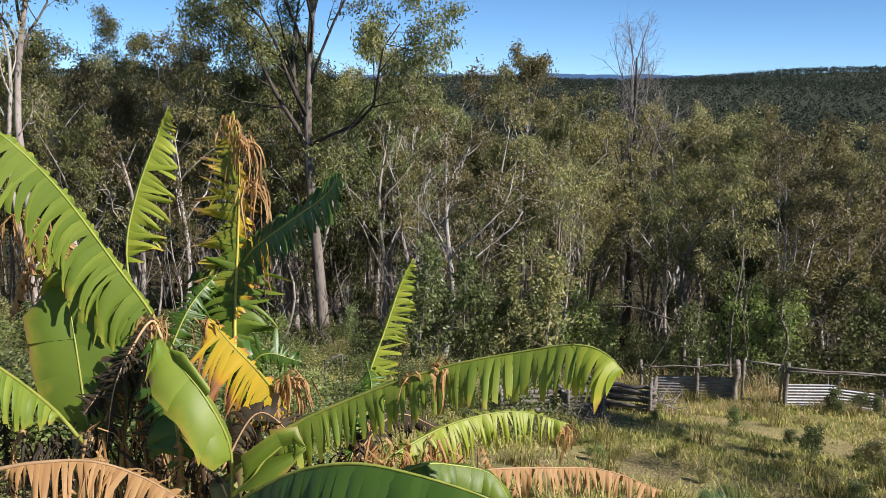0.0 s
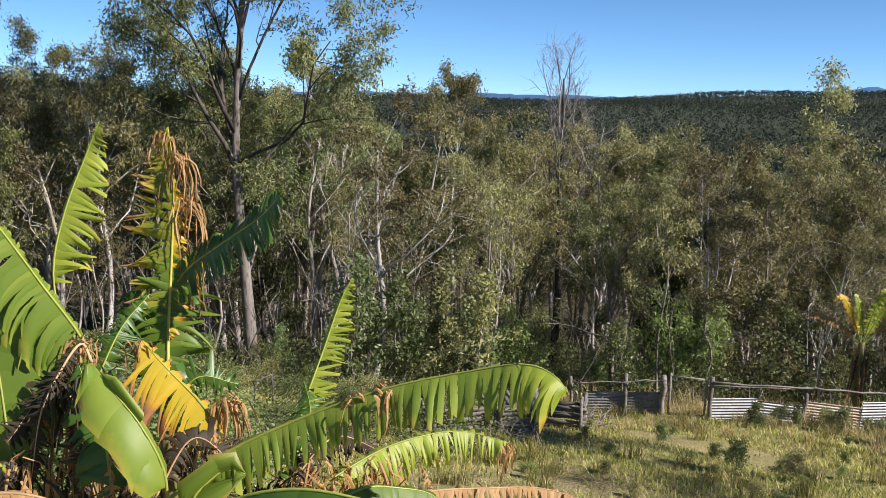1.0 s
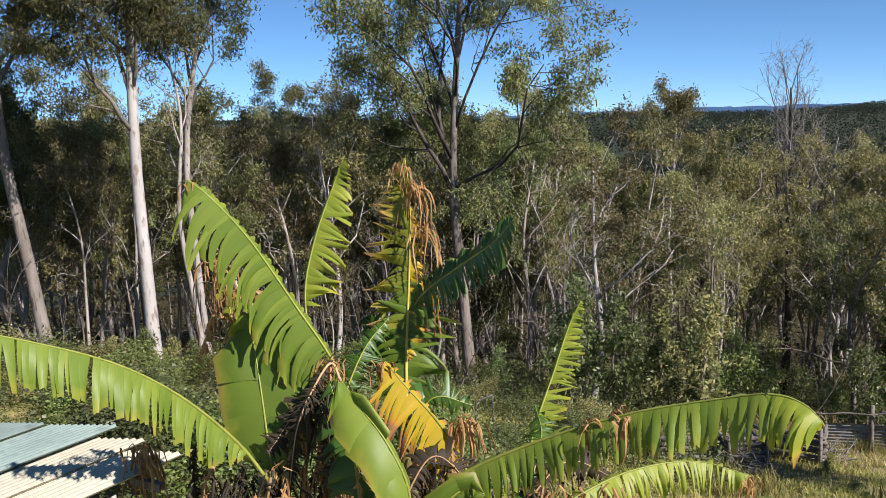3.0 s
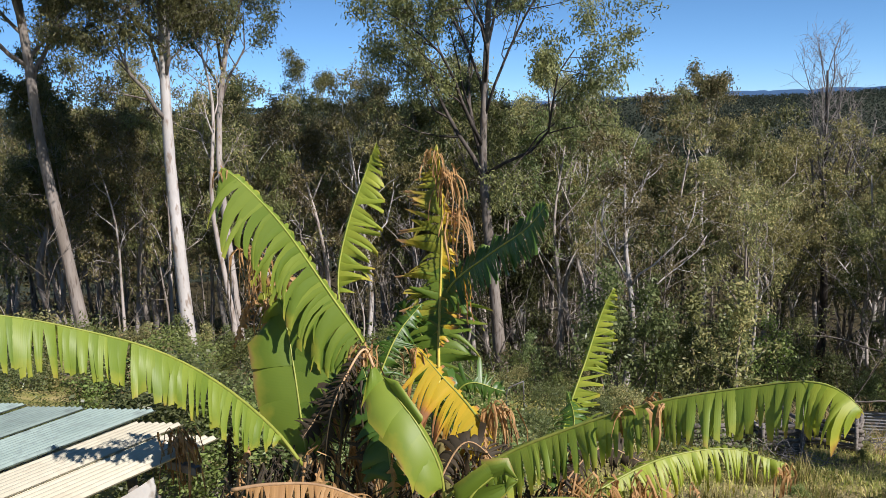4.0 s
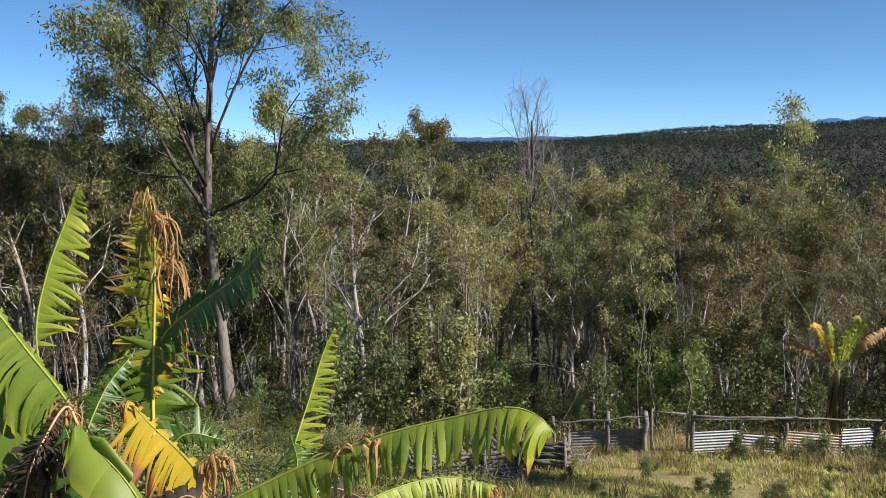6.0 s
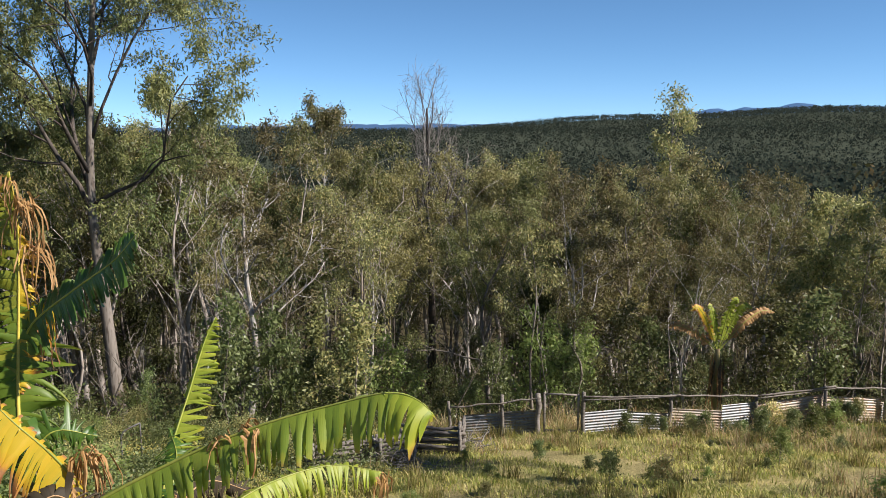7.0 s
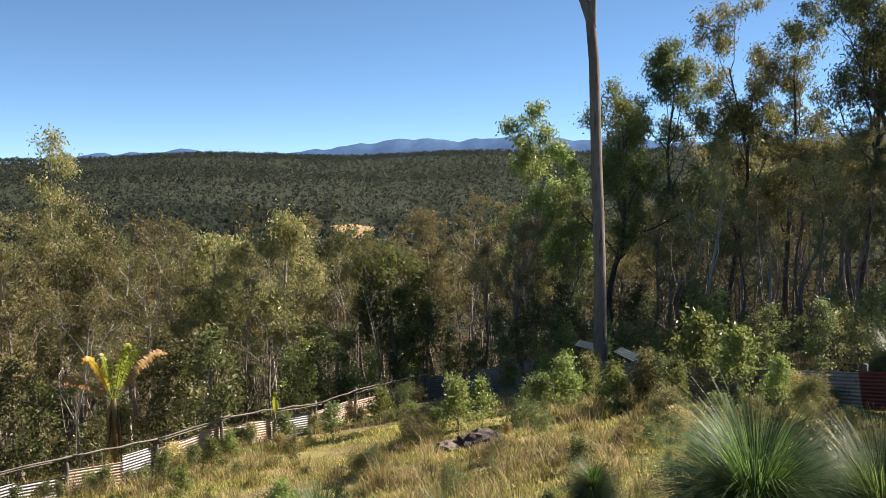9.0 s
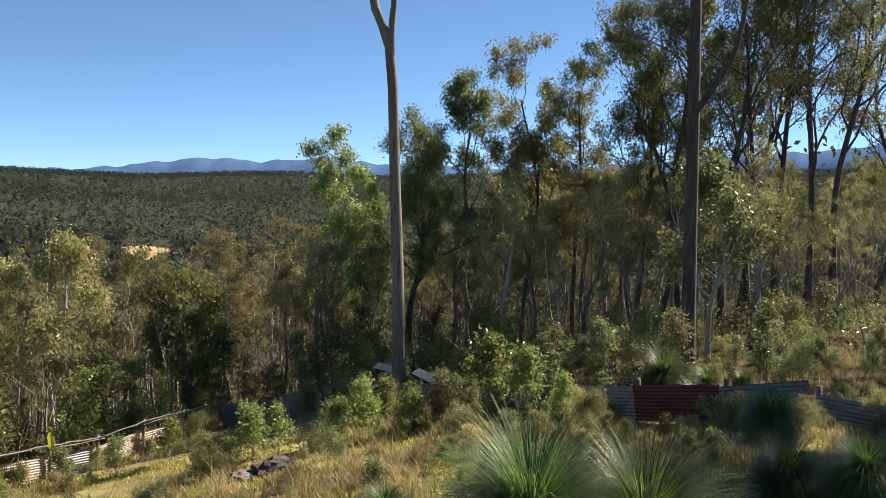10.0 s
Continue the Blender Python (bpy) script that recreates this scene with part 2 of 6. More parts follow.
def ground_material():
    m, n, l, b = material("bush ground")
    t1 = noise_tex(n, l, 0.25, 5)
    t2 = noise_tex(n, l, 1.7, 6)
    t3 = noise_tex(n, l, 22.0, 5)
    r1 = ramp(n, [(0.35, (0.175, 0.19, 0.052)), (0.5, (0.29, 0.265, 0.098)), (0.66, (0.42, 0.345, 0.155))])
    l.new(t2.outputs[0], r1.inputs[0])
    r2 = ramp(n, [(0.4, (0.15, 0.13, 0.06)), (0.62, (0.29, 0.23, 0.12))])
    l.new(t3.outputs[0], r2.inputs[0])
    k = ramp(n, [(0.42, (0, 0, 0)), (0.6, (1, 1, 1))])
    l.new(t1.outputs[0], k.inputs[0])
    col = mixed(n, l, k.outputs[0], r1.outputs[0], r2.outputs[0])
    col = mixed(n, l, 0.7, col, mixed(n, l, t3.outputs[0], (0.4, 0.4, 0.4), (1.6, 1.6, 1.6)), "MULTIPLY")
    l.new(col, b.inputs["Base Color"])
    b.inputs["Roughness"].default_value, b.inputs["Specular IOR Level"].default_value = 0.95, 0.05
    bp = n.new("ShaderNodeBump")
    bp.inputs["Strength"].default_value, bp.inputs["Distance"].default_value = 0.8, 0.05
    l.new(t3.outputs[0], bp.inputs["Height"])
    l.new(bp.outputs[0], b.inputs["Normal"])
    return m


GROUND = ground_material()
# Ground past 170 m shares the hazed tint of the ridge crowns.
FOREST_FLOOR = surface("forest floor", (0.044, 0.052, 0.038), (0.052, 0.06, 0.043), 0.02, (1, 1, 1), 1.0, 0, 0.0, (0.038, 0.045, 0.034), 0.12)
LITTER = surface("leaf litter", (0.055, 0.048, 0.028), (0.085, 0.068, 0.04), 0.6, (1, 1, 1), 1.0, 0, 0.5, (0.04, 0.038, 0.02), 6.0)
# Blue of the air in between, put into the base colour of the ranges.
HAZE_HILLS = surface("haze-blue hills", (0.06, 0.12, 0.23), (0.07, 0.135, 0.25), 0.004, (1, 1, 1), 1.0, 0, 0.0, None, 0.02)
PADDOCK = surface("dry paddock", (0.42, 0.31, 0.17), (0.34, 0.25, 0.13), 0.02, (1, 1, 1), 1.0, 0, 0.0, None, 0.2)


# ---------------------------------------------------------------- mesh helpers
class Geo:
    """Collects vertices and quads (a triangle repeats its last corner)."""

    def __init__(self):
        self.v, self.q, self.n = [], [], 0

    def add(self, v, q):
        self.v.append(np.asarray(v, float).reshape(-1, 3))
        self.q.append(np.asarray(q, int).reshape(-1, 4) + self.n)
        self.n += len(self.v[-1])

    def mesh(self, name, mat, smooth=False):
        v, q = np.concatenate(self.v), np.concatenate(self.q)
        tri = q[:, 2] == q[:, 3]
        sizes = np.where(tri, 3, 4)
        keep = np.ones(q.shape, bool)
        keep[tri, 3] = False
        me = bpy.data.meshes.new(name)
        me.vertices.add(len(v))
        me.vertices.foreach_set("co", v.ravel())
        me.loops.add(int(sizes.sum()))
        me.loops.foreach_set("vertex_index", q[keep].astype(np.int32))
        me.polygons.add(len(q))
        starts = np.concatenate([[0], np.cumsum(sizes)[:-1]])
        me.polygons.foreach_set("loop_start", starts.astype(np.int32))
        me.polygons.foreach_set("loop_total", sizes.astype(np.int32))
        if smooth:
            me.polygons.foreach_set("use_smooth", np.ones(len(q), bool))
        me.materials.append(mat)
        me.update(calc_edges=True)
        me.validate()
        return me


def tube(geo, pts, radii, sides=6, cap=True):
    pts, radii = np.asarray(pts, float), np.asarray(radii, float)
    k = len(pts)
    tan = np.gradient(pts, axis=0)
    tan /= np.linalg.norm(tan, axis=1)[:, None] + 1e-9
    ref = np.array([1.0, 0.13, 0.0]) if abs(tan[0, 2]) > 0.6 else np.array([0.0, 0.1, 1.0])
    s = np.cross(tan, ref)
    s /= np.linalg.norm(s, axis=1)[:, None] + 1e-9
    u = np.cross(s, tan)
    ang = np.arange(sides) * 2 * math.pi / sides
    ring = pts[:, None] + radii[:, None, None] * (s[:, None] * np.cos(ang)[None, :, None] + u[:, None] * np.sin(ang)[None, :, None])
    i, j = np.meshgrid(np.arange(k - 1), np.arange(sides), indexing="ij")
    j2 = (j + 1) % sides
    q = np.stack([i * sides + j, i * sides + j2, (i + 1) * sides + j2, (i + 1) * sides + j], -1).reshape(-1, 4)
    v = ring.reshape(-1, 3)
    if cap:
        v = np.concatenate([v, pts[:1], pts[-1:]])
        c0, c1, last = k * sides, k * sides + 1, (k - 1) * sides
        jj = np.arange(sides)
        t0 = np.stack([(jj + 1) % sides, jj, np.full(sides, c0), np.full(sides, c0)], -1)
        t1 = np.stack([last + jj, last + (jj + 1) % sides, np.full(sides, c1), np.full(sides, c1)], -1)
        q = np.concatenate([q, t0, t1])
    geo.add(v, q)


def leaves(geo, at, length, width, rng, droop=0.6):
    """Pointed leaves, one quad each, hanging more or less."""
    n = len(at)
    d = rng.normal(size=(n, 3))
    d[:, 2] -= droop * 1.6
    d /= np.linalg.norm(d, axis=1)[:, None]
    s = np.cross(d, rng.normal(size=(n, 3)))
    s /= np.linalg.norm(s, axis=1)[:, None] + 1e-9
    ln = length * rng.uniform(0.6, 1.25, (n, 1))
    wd = width * rng.uniform(0.7, 1.2, (n, 1))
    v = np.stack([at, at + d * ln * 0.45 + s * wd * 0.5, at + d * ln, at + d * ln * 0.45 - s * wd * 0.5], 1)
    geo.add(v.reshape(-1, 3), np.arange(n * 4).reshape(n, 4))


def smooth_line(pts, k):
    """A smooth line of k points through the given ones."""
    p = np.asarray(pts, float)
    p = np.concatenate([[2 * p[0] - p[1]], p, [2 * p[-1] - p[-2]]])
    out = []
    for s in np.linspace(0, len(p) - 3 - 1e-6, k):
        i = int(s)
        f = s - i
        a, b, c, d = p[i:i + 4]
        out.append(0.5 * (2 * b + (c - a) * f + (2 * a - 5 * b + 4 * c - d) * f * f + (3 * b - a - 3 * c + d) * f ** 3))
    return np.array(out)


def part(name, mesh, parent, label=""):
    ob = new(name, mesh)
    ob.parent = parent
    return tagged(ob, label)


def base_point(name, x, y, z, label, category, group="", kind=""):
    ob = new(name)
    ob.location = (x, y, z)
    ob.empty_display_size = 0.2
    return tagged(ob, label, category, group, kind)


# ---------------------------------------------------------------- the land
def smooth01(x, a, b):
    t = np.clip((x - a) / (b - a), 0, 1)
    return t * t * (3 - 2 * t)


def ridge(yaw):
    """Height of the skyline, in degrees, by bearing (left of +y is positive)."""
    return np.interp(yaw, [-180, -110, -95, -75, -60, -45, -34, -27, -20, -12, 0, 10, 25, 45, 180], [1.5, 2.2, 2.2, 1.3, 0.9, 0.62, 0.42, 0.12, -0.35, -0.65, -0.85, -0.8, -0.4, 0.2, 1.0])


def drop(x, y):
    """The bank behind the fence, where the forest slope begins."""
    return 1.4 * smooth01(np.asarray(y, float), 22.0, 30.0)


def ground_height(x, y):
    x, y = np.asarray(x, float), np.asarray(y, float)
    r = np.hypot(x, y)
    yaw = np.degrees(np.arctan2(-x, y))
    near = 1.3 - 0.055 * x - 0.235 * y
    near = np.where(y < 0, 1.3 - 0.055 * x - 0.06 * y, near) - drop(x, y)
    wob = 0.10 * np.sin(x * 0.9 + 1.3 * np.sin(y * 0.6)) * np.sin(y * 0.7 + 0.4) + 0.05 * np.sin(x * 2.3 + y * 1.7)
    far = np.interp(r, [0, 60, 150, 400, 900, 1300], [-10, -16, -28, -46, -66, -62])
    top = np.tan(np.radians(ridge(yaw))) * 2300
    rise = smooth01(r, 900, 2300)
    far = far * (1 - rise) + (top - 15) * rise
    far = np.where(r > 2300, top - 15 - (r - 2300) * 0.06, far)
    roll = 9 * np.sin(x * 0.008 + 1.0) * np.sin(y * 0.0065 + 0.5) * smooth01(r, 200, 600)
    k = smooth01(r, 55, 150)
    return near * (1 - k) + (far + 0.0) * k + wob * (1 - k) + roll


def gz(x, y):
    return float(ground_height(x, y))


def in_yard(x, y):
    side = 18.2 + (y + 1.4) * 0.5
    return (y < 22.3) & (x < side + 1.2) & (x > -30)


def build_ground():
    rings = np.concatenate([np.arange(0.6, 40, 0.6), np.geomspace(40, 4200, 70)])
    azs = 220
    ang = np.arange(azs) * 2 * math.pi / azs
    x = rings[:, None] * np.sin(ang)[None]
    y = rings[:, None] * np.cos(ang)[None]
    v = np.stack([x, y, ground_height(x, y)], -1).reshape(-1, 3)
    k = len(rings)
    i, j = np.meshgrid(np.arange(k - 1), np.arange(azs), indexing="ij")
    j2 = (j + 1) % azs
    q = np.stack([i * azs + j, (i + 1) * azs + j, (i + 1) * azs + j2, i * azs + j2], -1).reshape(-1, 4)
    c = len(v)
    v = np.concatenate([v, [[0, 0, gz(0, 0)]]])
    jj = np.arange(azs)
    q = np.concatenate([q, np.stack([jj, (jj + 1) % azs, np.full(azs, c), np.full(azs, c)], -1)])
    g = Geo()
    g.add(v, q)
    me = g.mesh("ground", GROUND, True)
    me.materials.append(LITTER)
    me.materials.append(FOREST_FLOOR)
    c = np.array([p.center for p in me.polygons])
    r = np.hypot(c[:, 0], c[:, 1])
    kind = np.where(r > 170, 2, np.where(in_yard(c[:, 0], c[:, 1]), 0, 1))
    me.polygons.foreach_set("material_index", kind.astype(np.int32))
    ob = new("ground", me)
    tagged(ob, "sloping bush ground with dry grass and bare earth", "ground", kind="structure")


build_ground()


def build_mountains():
    """Two ranges behind the forested ridge, the haze of distance painted in as blue."""
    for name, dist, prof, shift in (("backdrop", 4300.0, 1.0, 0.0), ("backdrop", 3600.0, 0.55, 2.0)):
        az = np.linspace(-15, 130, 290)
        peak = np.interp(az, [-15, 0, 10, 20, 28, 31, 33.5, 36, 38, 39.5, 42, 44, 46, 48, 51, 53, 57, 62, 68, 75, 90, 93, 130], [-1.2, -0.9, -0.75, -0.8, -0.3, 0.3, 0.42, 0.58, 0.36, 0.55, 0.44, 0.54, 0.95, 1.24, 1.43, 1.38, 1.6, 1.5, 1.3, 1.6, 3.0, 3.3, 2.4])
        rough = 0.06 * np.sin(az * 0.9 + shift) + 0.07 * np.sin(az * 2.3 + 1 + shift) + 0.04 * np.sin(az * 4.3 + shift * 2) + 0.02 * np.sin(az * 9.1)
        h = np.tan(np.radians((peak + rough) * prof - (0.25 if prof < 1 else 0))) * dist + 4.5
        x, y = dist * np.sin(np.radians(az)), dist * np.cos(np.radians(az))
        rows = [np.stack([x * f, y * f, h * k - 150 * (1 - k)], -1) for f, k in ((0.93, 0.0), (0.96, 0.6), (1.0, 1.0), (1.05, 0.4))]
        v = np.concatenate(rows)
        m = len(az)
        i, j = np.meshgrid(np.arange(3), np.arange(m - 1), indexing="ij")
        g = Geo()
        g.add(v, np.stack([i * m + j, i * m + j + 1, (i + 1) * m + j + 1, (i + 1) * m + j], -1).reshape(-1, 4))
        tagged(new(name, g.mesh("mountains", HAZE_HILLS, True)), "far mountain range on the skyline, haze painted in as blue", "mountains", kind="structure")


build_mountains()


# ---------------------------------------------------------------- trees
def bough(rng, start, way, length, k, up, wander):
    pts = [np.array(start, float)]
    d = np.array(way, float)
    for _ in range(k):
        d = d + np.array([0, 0, up]) + rng.normal(size=3) * wander
        d /= np.linalg.norm(d)
        pts.append(pts[-1] + d * length / k)
    return np.array(pts)


def at_frac(pts, f):
    s = f * (len(pts) - 1)
    i = min(int(s), len(pts) - 2)
    return pts[i] + (pts[i + 1] - pts[i]) * (s - i), pts[i + 1] - pts[i]


def grow(seed, trunk, r0, r1, start=0.45, limbs=8, limb_len=3.0, spread=45, up=0.12, subs=5, sub_len=0.5, twigs=4, twig_len=0.45,
         per_twig=14, leaf=(0.16, 0.05), tuft=0.22, droop=0.6, sides=8, wander=0.16, shape=0.4, bare=0.0, forks=(), fine=True, tips=0.35, limb_wood=None):
    """Wood and foliage of a tree: trunk line, limbs, branches, twigs and leaves in tufts."""
    rng = np.random.default_rng(seed)
    wood, foliage = Geo(), Geo()
    boughs = limb_wood if limb_wood else wood
    trunk = smooth_line(trunk, 14)
    k = len(trunk)
    rad = r0 + (r1 - r0) * np.linspace(0, 1, k)
    rad[0] *= 1.35
    rad[1] *= 1.08
    tube(wood, trunk, rad, sides)
    spots = []
    for line, fr in forks:
        line = smooth_line(line, 10)
        tube(wood, line, np.linspace(fr, fr * 0.55, 10), sides)
    az = rng.uniform(0, 6.28)
    for i in range(limbs):
        f = start + (1 - start) * (i + rng.uniform(0.1, 0.9)) / limbs
        p, d = at_frac(trunk, min(f, 0.995))
        az += 2.4 + rng.normal() * 0.35
        sp = radians(max(8, spread * (1.15 - 0.35 * (f - start) / (1 - start)) + rng.normal() * 9))
        way = np.array([math.cos(az) * math.sin(sp), math.sin(az) * math.sin(sp), math.cos(sp)]) + 0.3 * d / np.linalg.norm(d)
        way /= np.linalg.norm(way)
        ln = limb_len * (1 - shape * (f - start) / (1 - start)) * rng.uniform(0.75, 1.2)
        lr = (r0 + (r1 - r0) * f) * rng.uniform(0.42, 0.62)
        limb = bough(rng, p, way, ln, 6, up, wander)
        tube(boughs, limb if fine else limb[::2], np.linspace(lr, lr * 0.3, 7 if fine else 4), max(4 if fine else 3, sides - 2), fine)
        for j in range(subs):
            g = tips + (1 - tips) * (j + rng.uniform(0.2, 1.0)) / subs
            q, dd = at_frac(limb, min(g, 0.995))
            w = dd / np.linalg.norm(dd) + rng.normal(size=3) * 0.65
            w /= np.linalg.norm(w)
            sl = ln * sub_len * (1.15 - 0.5 * g) * rng.uniform(0.7, 1.25)
            sub = bough(rng, q, w, sl, 4, up * 0.8, wander * 1.2)
            sr = lr * (1 - 0.7 * g) * 0.6
            tube(boughs, sub if fine else sub[::2], np.linspace(sr, sr * 0.3, 5 if fine else 3), 4 if fine else 3, False)
            if rng.uniform() < bare * 0.5:
                continue
            for t in range(twigs):
                h = 0.4 + 0.6 * (t + rng.uniform(0.2, 1.0)) / twigs
                o, d3 = at_frac(sub, min(h, 0.995))
                w = d3 / np.linalg.norm(d3) + rng.normal(size=3) * 0.7
                w /= np.linalg.norm(w)
                tw = bough(rng, o, w, sl * twig_len * rng.uniform(0.6, 1.3), 3, -0.02, 0.2)
                if fine:
                    tube(boughs, tw, np.linspace(max(0.008, sr * 0.35), 0.005, 4), 3, False)
                if per_twig and rng.uniform() >= bare:
                    spots.append(tw[1:])
    if per_twig:
        s = np.concatenate(spots)
        at = np.repeat(s, max(1, per_twig // 3), 0)
        at = at + rng.normal(size=at.shape) * tuft
        leaves(foliage, at, leaf[0], leaf[1], rng, droop)
    return wood, foliage


def tree(name, x, y, seed, trunk, label, bark, foliage_mat, category="tree", sink=0.1, limb_bark=None, **kw):
    """One tree at (x, y): trunk points are offsets from its foot."""
    ob = base_point(name, x, y, gz(x, y) - sink, label, category)
    grown = 1 + float(drop(x, y)) / trunk[-1][2]
    trunk = [(a, b, c * grown) for a, b, c in trunk]
    upper = Geo() if limb_bark else None
    wood, fol = grow(seed, trunk, limb_wood=upper, **kw)
    part("trunk", wood.mesh("trunk", bark, True), ob)
    if limb_bark:
        part("bough", upper.mesh("bough", limb_bark, True), ob, "darker branching limbs")
    if fol.n:
        part("crown", fol.mesh("crown", foliage_mat), ob)
    return ob


def hero_trees():
    tree("eucalyptus_tree", -5.2, 36.3, 11, [(0, 0, 0), (-0.2, 0, 3.5), (-0.5, 0.1, 7.2), (-0.6, 0.2, 9.5), (-0.3, 0.2, 14), (0.2, 0.2, 19), (0.6, 0.3, 24)],
         "tall spreading eucalyptus with dark limbs above a pale trunk", BARK_GREY, GUM_LUSH, limb_bark=BARK_DARK, r0=0.29, r1=0.05, start=0.42, limbs=19, limb_len=9.0, spread=38, up=0.06, tips=0.26,
         subs=8, sub_len=0.42, twigs=7, twig_len=0.42, per_twig=126, leaf=(0.2, 0.06), tuft=0.2, sides=10, shape=0.35, bare=0.1)
    tree("eucalyptus_tree", -14.45, 25.8, 12, [(0, 0, 0), (-0.05, 0, 3.5), (-0.15, 0.1, 7.2), (-0.05, 0.2, 11), (0.25, 0.2, 16), (0.65, 0, 19)],
         "tall eucalyptus with a smooth white trunk", BARK_WHITE, GUM_LUSH, limb_bark=BARK_GREY, r0=0.24, r1=0.09, start=0.44, limbs=20, limb_len=4.4, spread=29, up=0.05, tips=0.2,
         subs=7, sub_len=0.45, twigs=7, twig_len=0.45, per_twig=114, leaf=(0.17, 0.05), tuft=0.19, sides=10, bare=0.1)
    tree("eucalyptus_tree", -18.6, 26.2, 13, [(0, 0, 0), (-0.4, 0, 3.5), (-1.0, 0.1, 7.5), (-1.2, 0.2, 11), (-1.5, 0.2, 15), (-1.3, 0, 19)],
         "tall grey-barked eucalyptus with a forked bole", BARK_GREY, GUM, limb_bark=BARK_GREY, r0=0.24, r1=0.09, start=0.5, limbs=17, limb_len=4.4, spread=33, up=0.05, tips=0.22,
         subs=7, sub_len=0.45, twigs=7, twig_len=0.45, per_twig=114, leaf=(0.17, 0.05), tuft=0.19, sides=10, bare=0.1)
    tree("eucalyptus_tree", -14.3, 29.6, 14, [(0, 0, 0), (-0.2, 0, 4), (-0.4, 0.1, 8.5), (0.2, 0.2, 12), (1.0, 0.2, 15), (1.8, 0, 17.5)],
         "slender eucalyptus with a pale trunk and dark crown", BARK_PALE, GUM_DARK, limb_bark=BARK_DARK, r0=0.17, r1=0.04, start=0.46, limbs=15, limb_len=4.4, spread=44, up=0.05, tips=0.25,
         subs=6, sub_len=0.45, twigs=6, twig_len=0.45, per_twig=96, leaf=(0.17, 0.05), tuft=0.18, bare=0.1)
    tree("eucalyptus_tree", -13.4, 27.5, 15, [(0, 0, 0), (-0.3, 0, 3), (-0.7, 0.1, 6), (-0.4, 0.2, 9), (-0.6, 0, 11)],
         "thin eucalyptus with peeling brown bark", BARK_PALE, GUM, r0=0.13, r1=0.03, start=0.5, limbs=7, limb_len=2.2, spread=45, up=0.08,
         subs=5, twigs=3, per_twig=12, leaf=(0.18, 0.05))
    tree("dead_tree", 11.0, 49.2, 16, [(0, 0, 0), (0.1, 0, 4), (0.0, 0, 7), (-0.1, 0, 9), (-0.1, 0.1, 12), (-0.2, 0, 15.8)],
         "leafless dead tree with a fan of fine grey branches", BARK_DARK, GUM, limb_bark=DEADWOOD, r0=0.26, r1=0.06, start=0.5, limbs=19, limb_len=6.2, spread=37, up=0.2, shape=0.55, tips=0.3,
         subs=9, sub_len=0.42, twigs=6, twig_len=0.5, per_twig=0, wander=0.07,
         forks=[([(0, 0, 8.0), (0.5, 0, 10.2), (1.1, 0.1, 12.4), (1.5, 0.1, 14.6)], 0.06), ([(0, 0, 8.4), (-0.7, 0, 10.6), (-1.3, 0.1, 12.6), (-1.7, 0.1, 14.4)], 0.06)])
    tree("eucalyptus_tree", 5.6, 60.0, 17, [(0, 0, 0), (0.2, 0, 4), (-0.1, 0, 9), (0.2, 0, 13), (0.3, 0, 15.9)],
         "eucalyptus with white limbs and a flat-topped crown", BARK_WHITE, GUM, r0=0.17, r1=0.05, start=0.6, limbs=12, limb_len=5.4, spread=38, up=0.1, tips=0.6, shape=0.6,
         subs=6, sub_len=0.3, twigs=5, twig_len=0.5, per_twig=42, leaf=(0.22, 0.07), tuft=0.2, bare=0.2)
    tree("eucalyptus_tree", 22.6, 41.6, 18, [(0, 0, 0), (0.1, 0, 4), (0.0, 0, 8), (-0.2, 0, 11), (-0.1, 0, 14.0)],
         "slim upright eucalyptus with a narrow crown", BARK_PALE, GUM, r0=0.13, r1=0.03, start=0.36, limbs=14, limb_len=2.7, spread=46, up=0.06, tips=0.55,
         subs=5, twigs=4, per_twig=24, leaf=(0.21, 0.07), tuft=0.2, shape=0.5)
    tree("eucalyptus_tree", 26.54, 13.02, 19, [(0, 0, 0), (-0.05, 0.1, 4), (-0.05, 0.35, 8), (-0.05, 0.65, 12.3), (-0.2, 1.3, 14.2), (-0.3, 1.7, 18)],
         "tall bare-boled eucalyptus forked high up, behind the iron fence", BARK_GREY, GUM, r0=0.23, r1=0.13, start=0.85, limbs=4, limb_len=4.0, spread=24, up=0.1,
         subs=5, twigs=4, per_twig=33, leaf=(0.24, 0.08), tuft=0.2, sides=12, forks=[([(-0.05, 0.62, 12.0), (-0.05, 0.62, 13.2), (-0.1, 0.5, 14.5), (0.0, 0.4, 18)], 0.14)])
    # the shaded side of this trunk is painted in by the darker bark
    tree("eucalyptus_tree", 24.2, 3.0, 20, [(0, 0, 0), (0.0, 0.1, 4), (0.0, 0.2, 8), (0.0, 0.3, 12), (0.1, 0.3, 17)],
         "straight eucalyptus trunk, shade put into its bark, beside grass trees", BARK_DARK, GUM, r0=0.2, r1=0.12, start=0.8, limbs=5, limb_len=4.5, spread=34, up=0.12,
         subs=5, twigs=4, per_twig=33, leaf=(0.24, 0.08), tuft=0.2, sides=12, forks=[([(0.0, 0.2, 7.6), (0.1, -0.25, 8.3), (0.2, -0.8, 9.4), (0.3, -1.1, 11.5)], 0.1)])


hero_trees()


def by_bearing(yaw, d):
    return -math.sin(radians(yaw)) * d, math.cos(radians(yaw)) * d


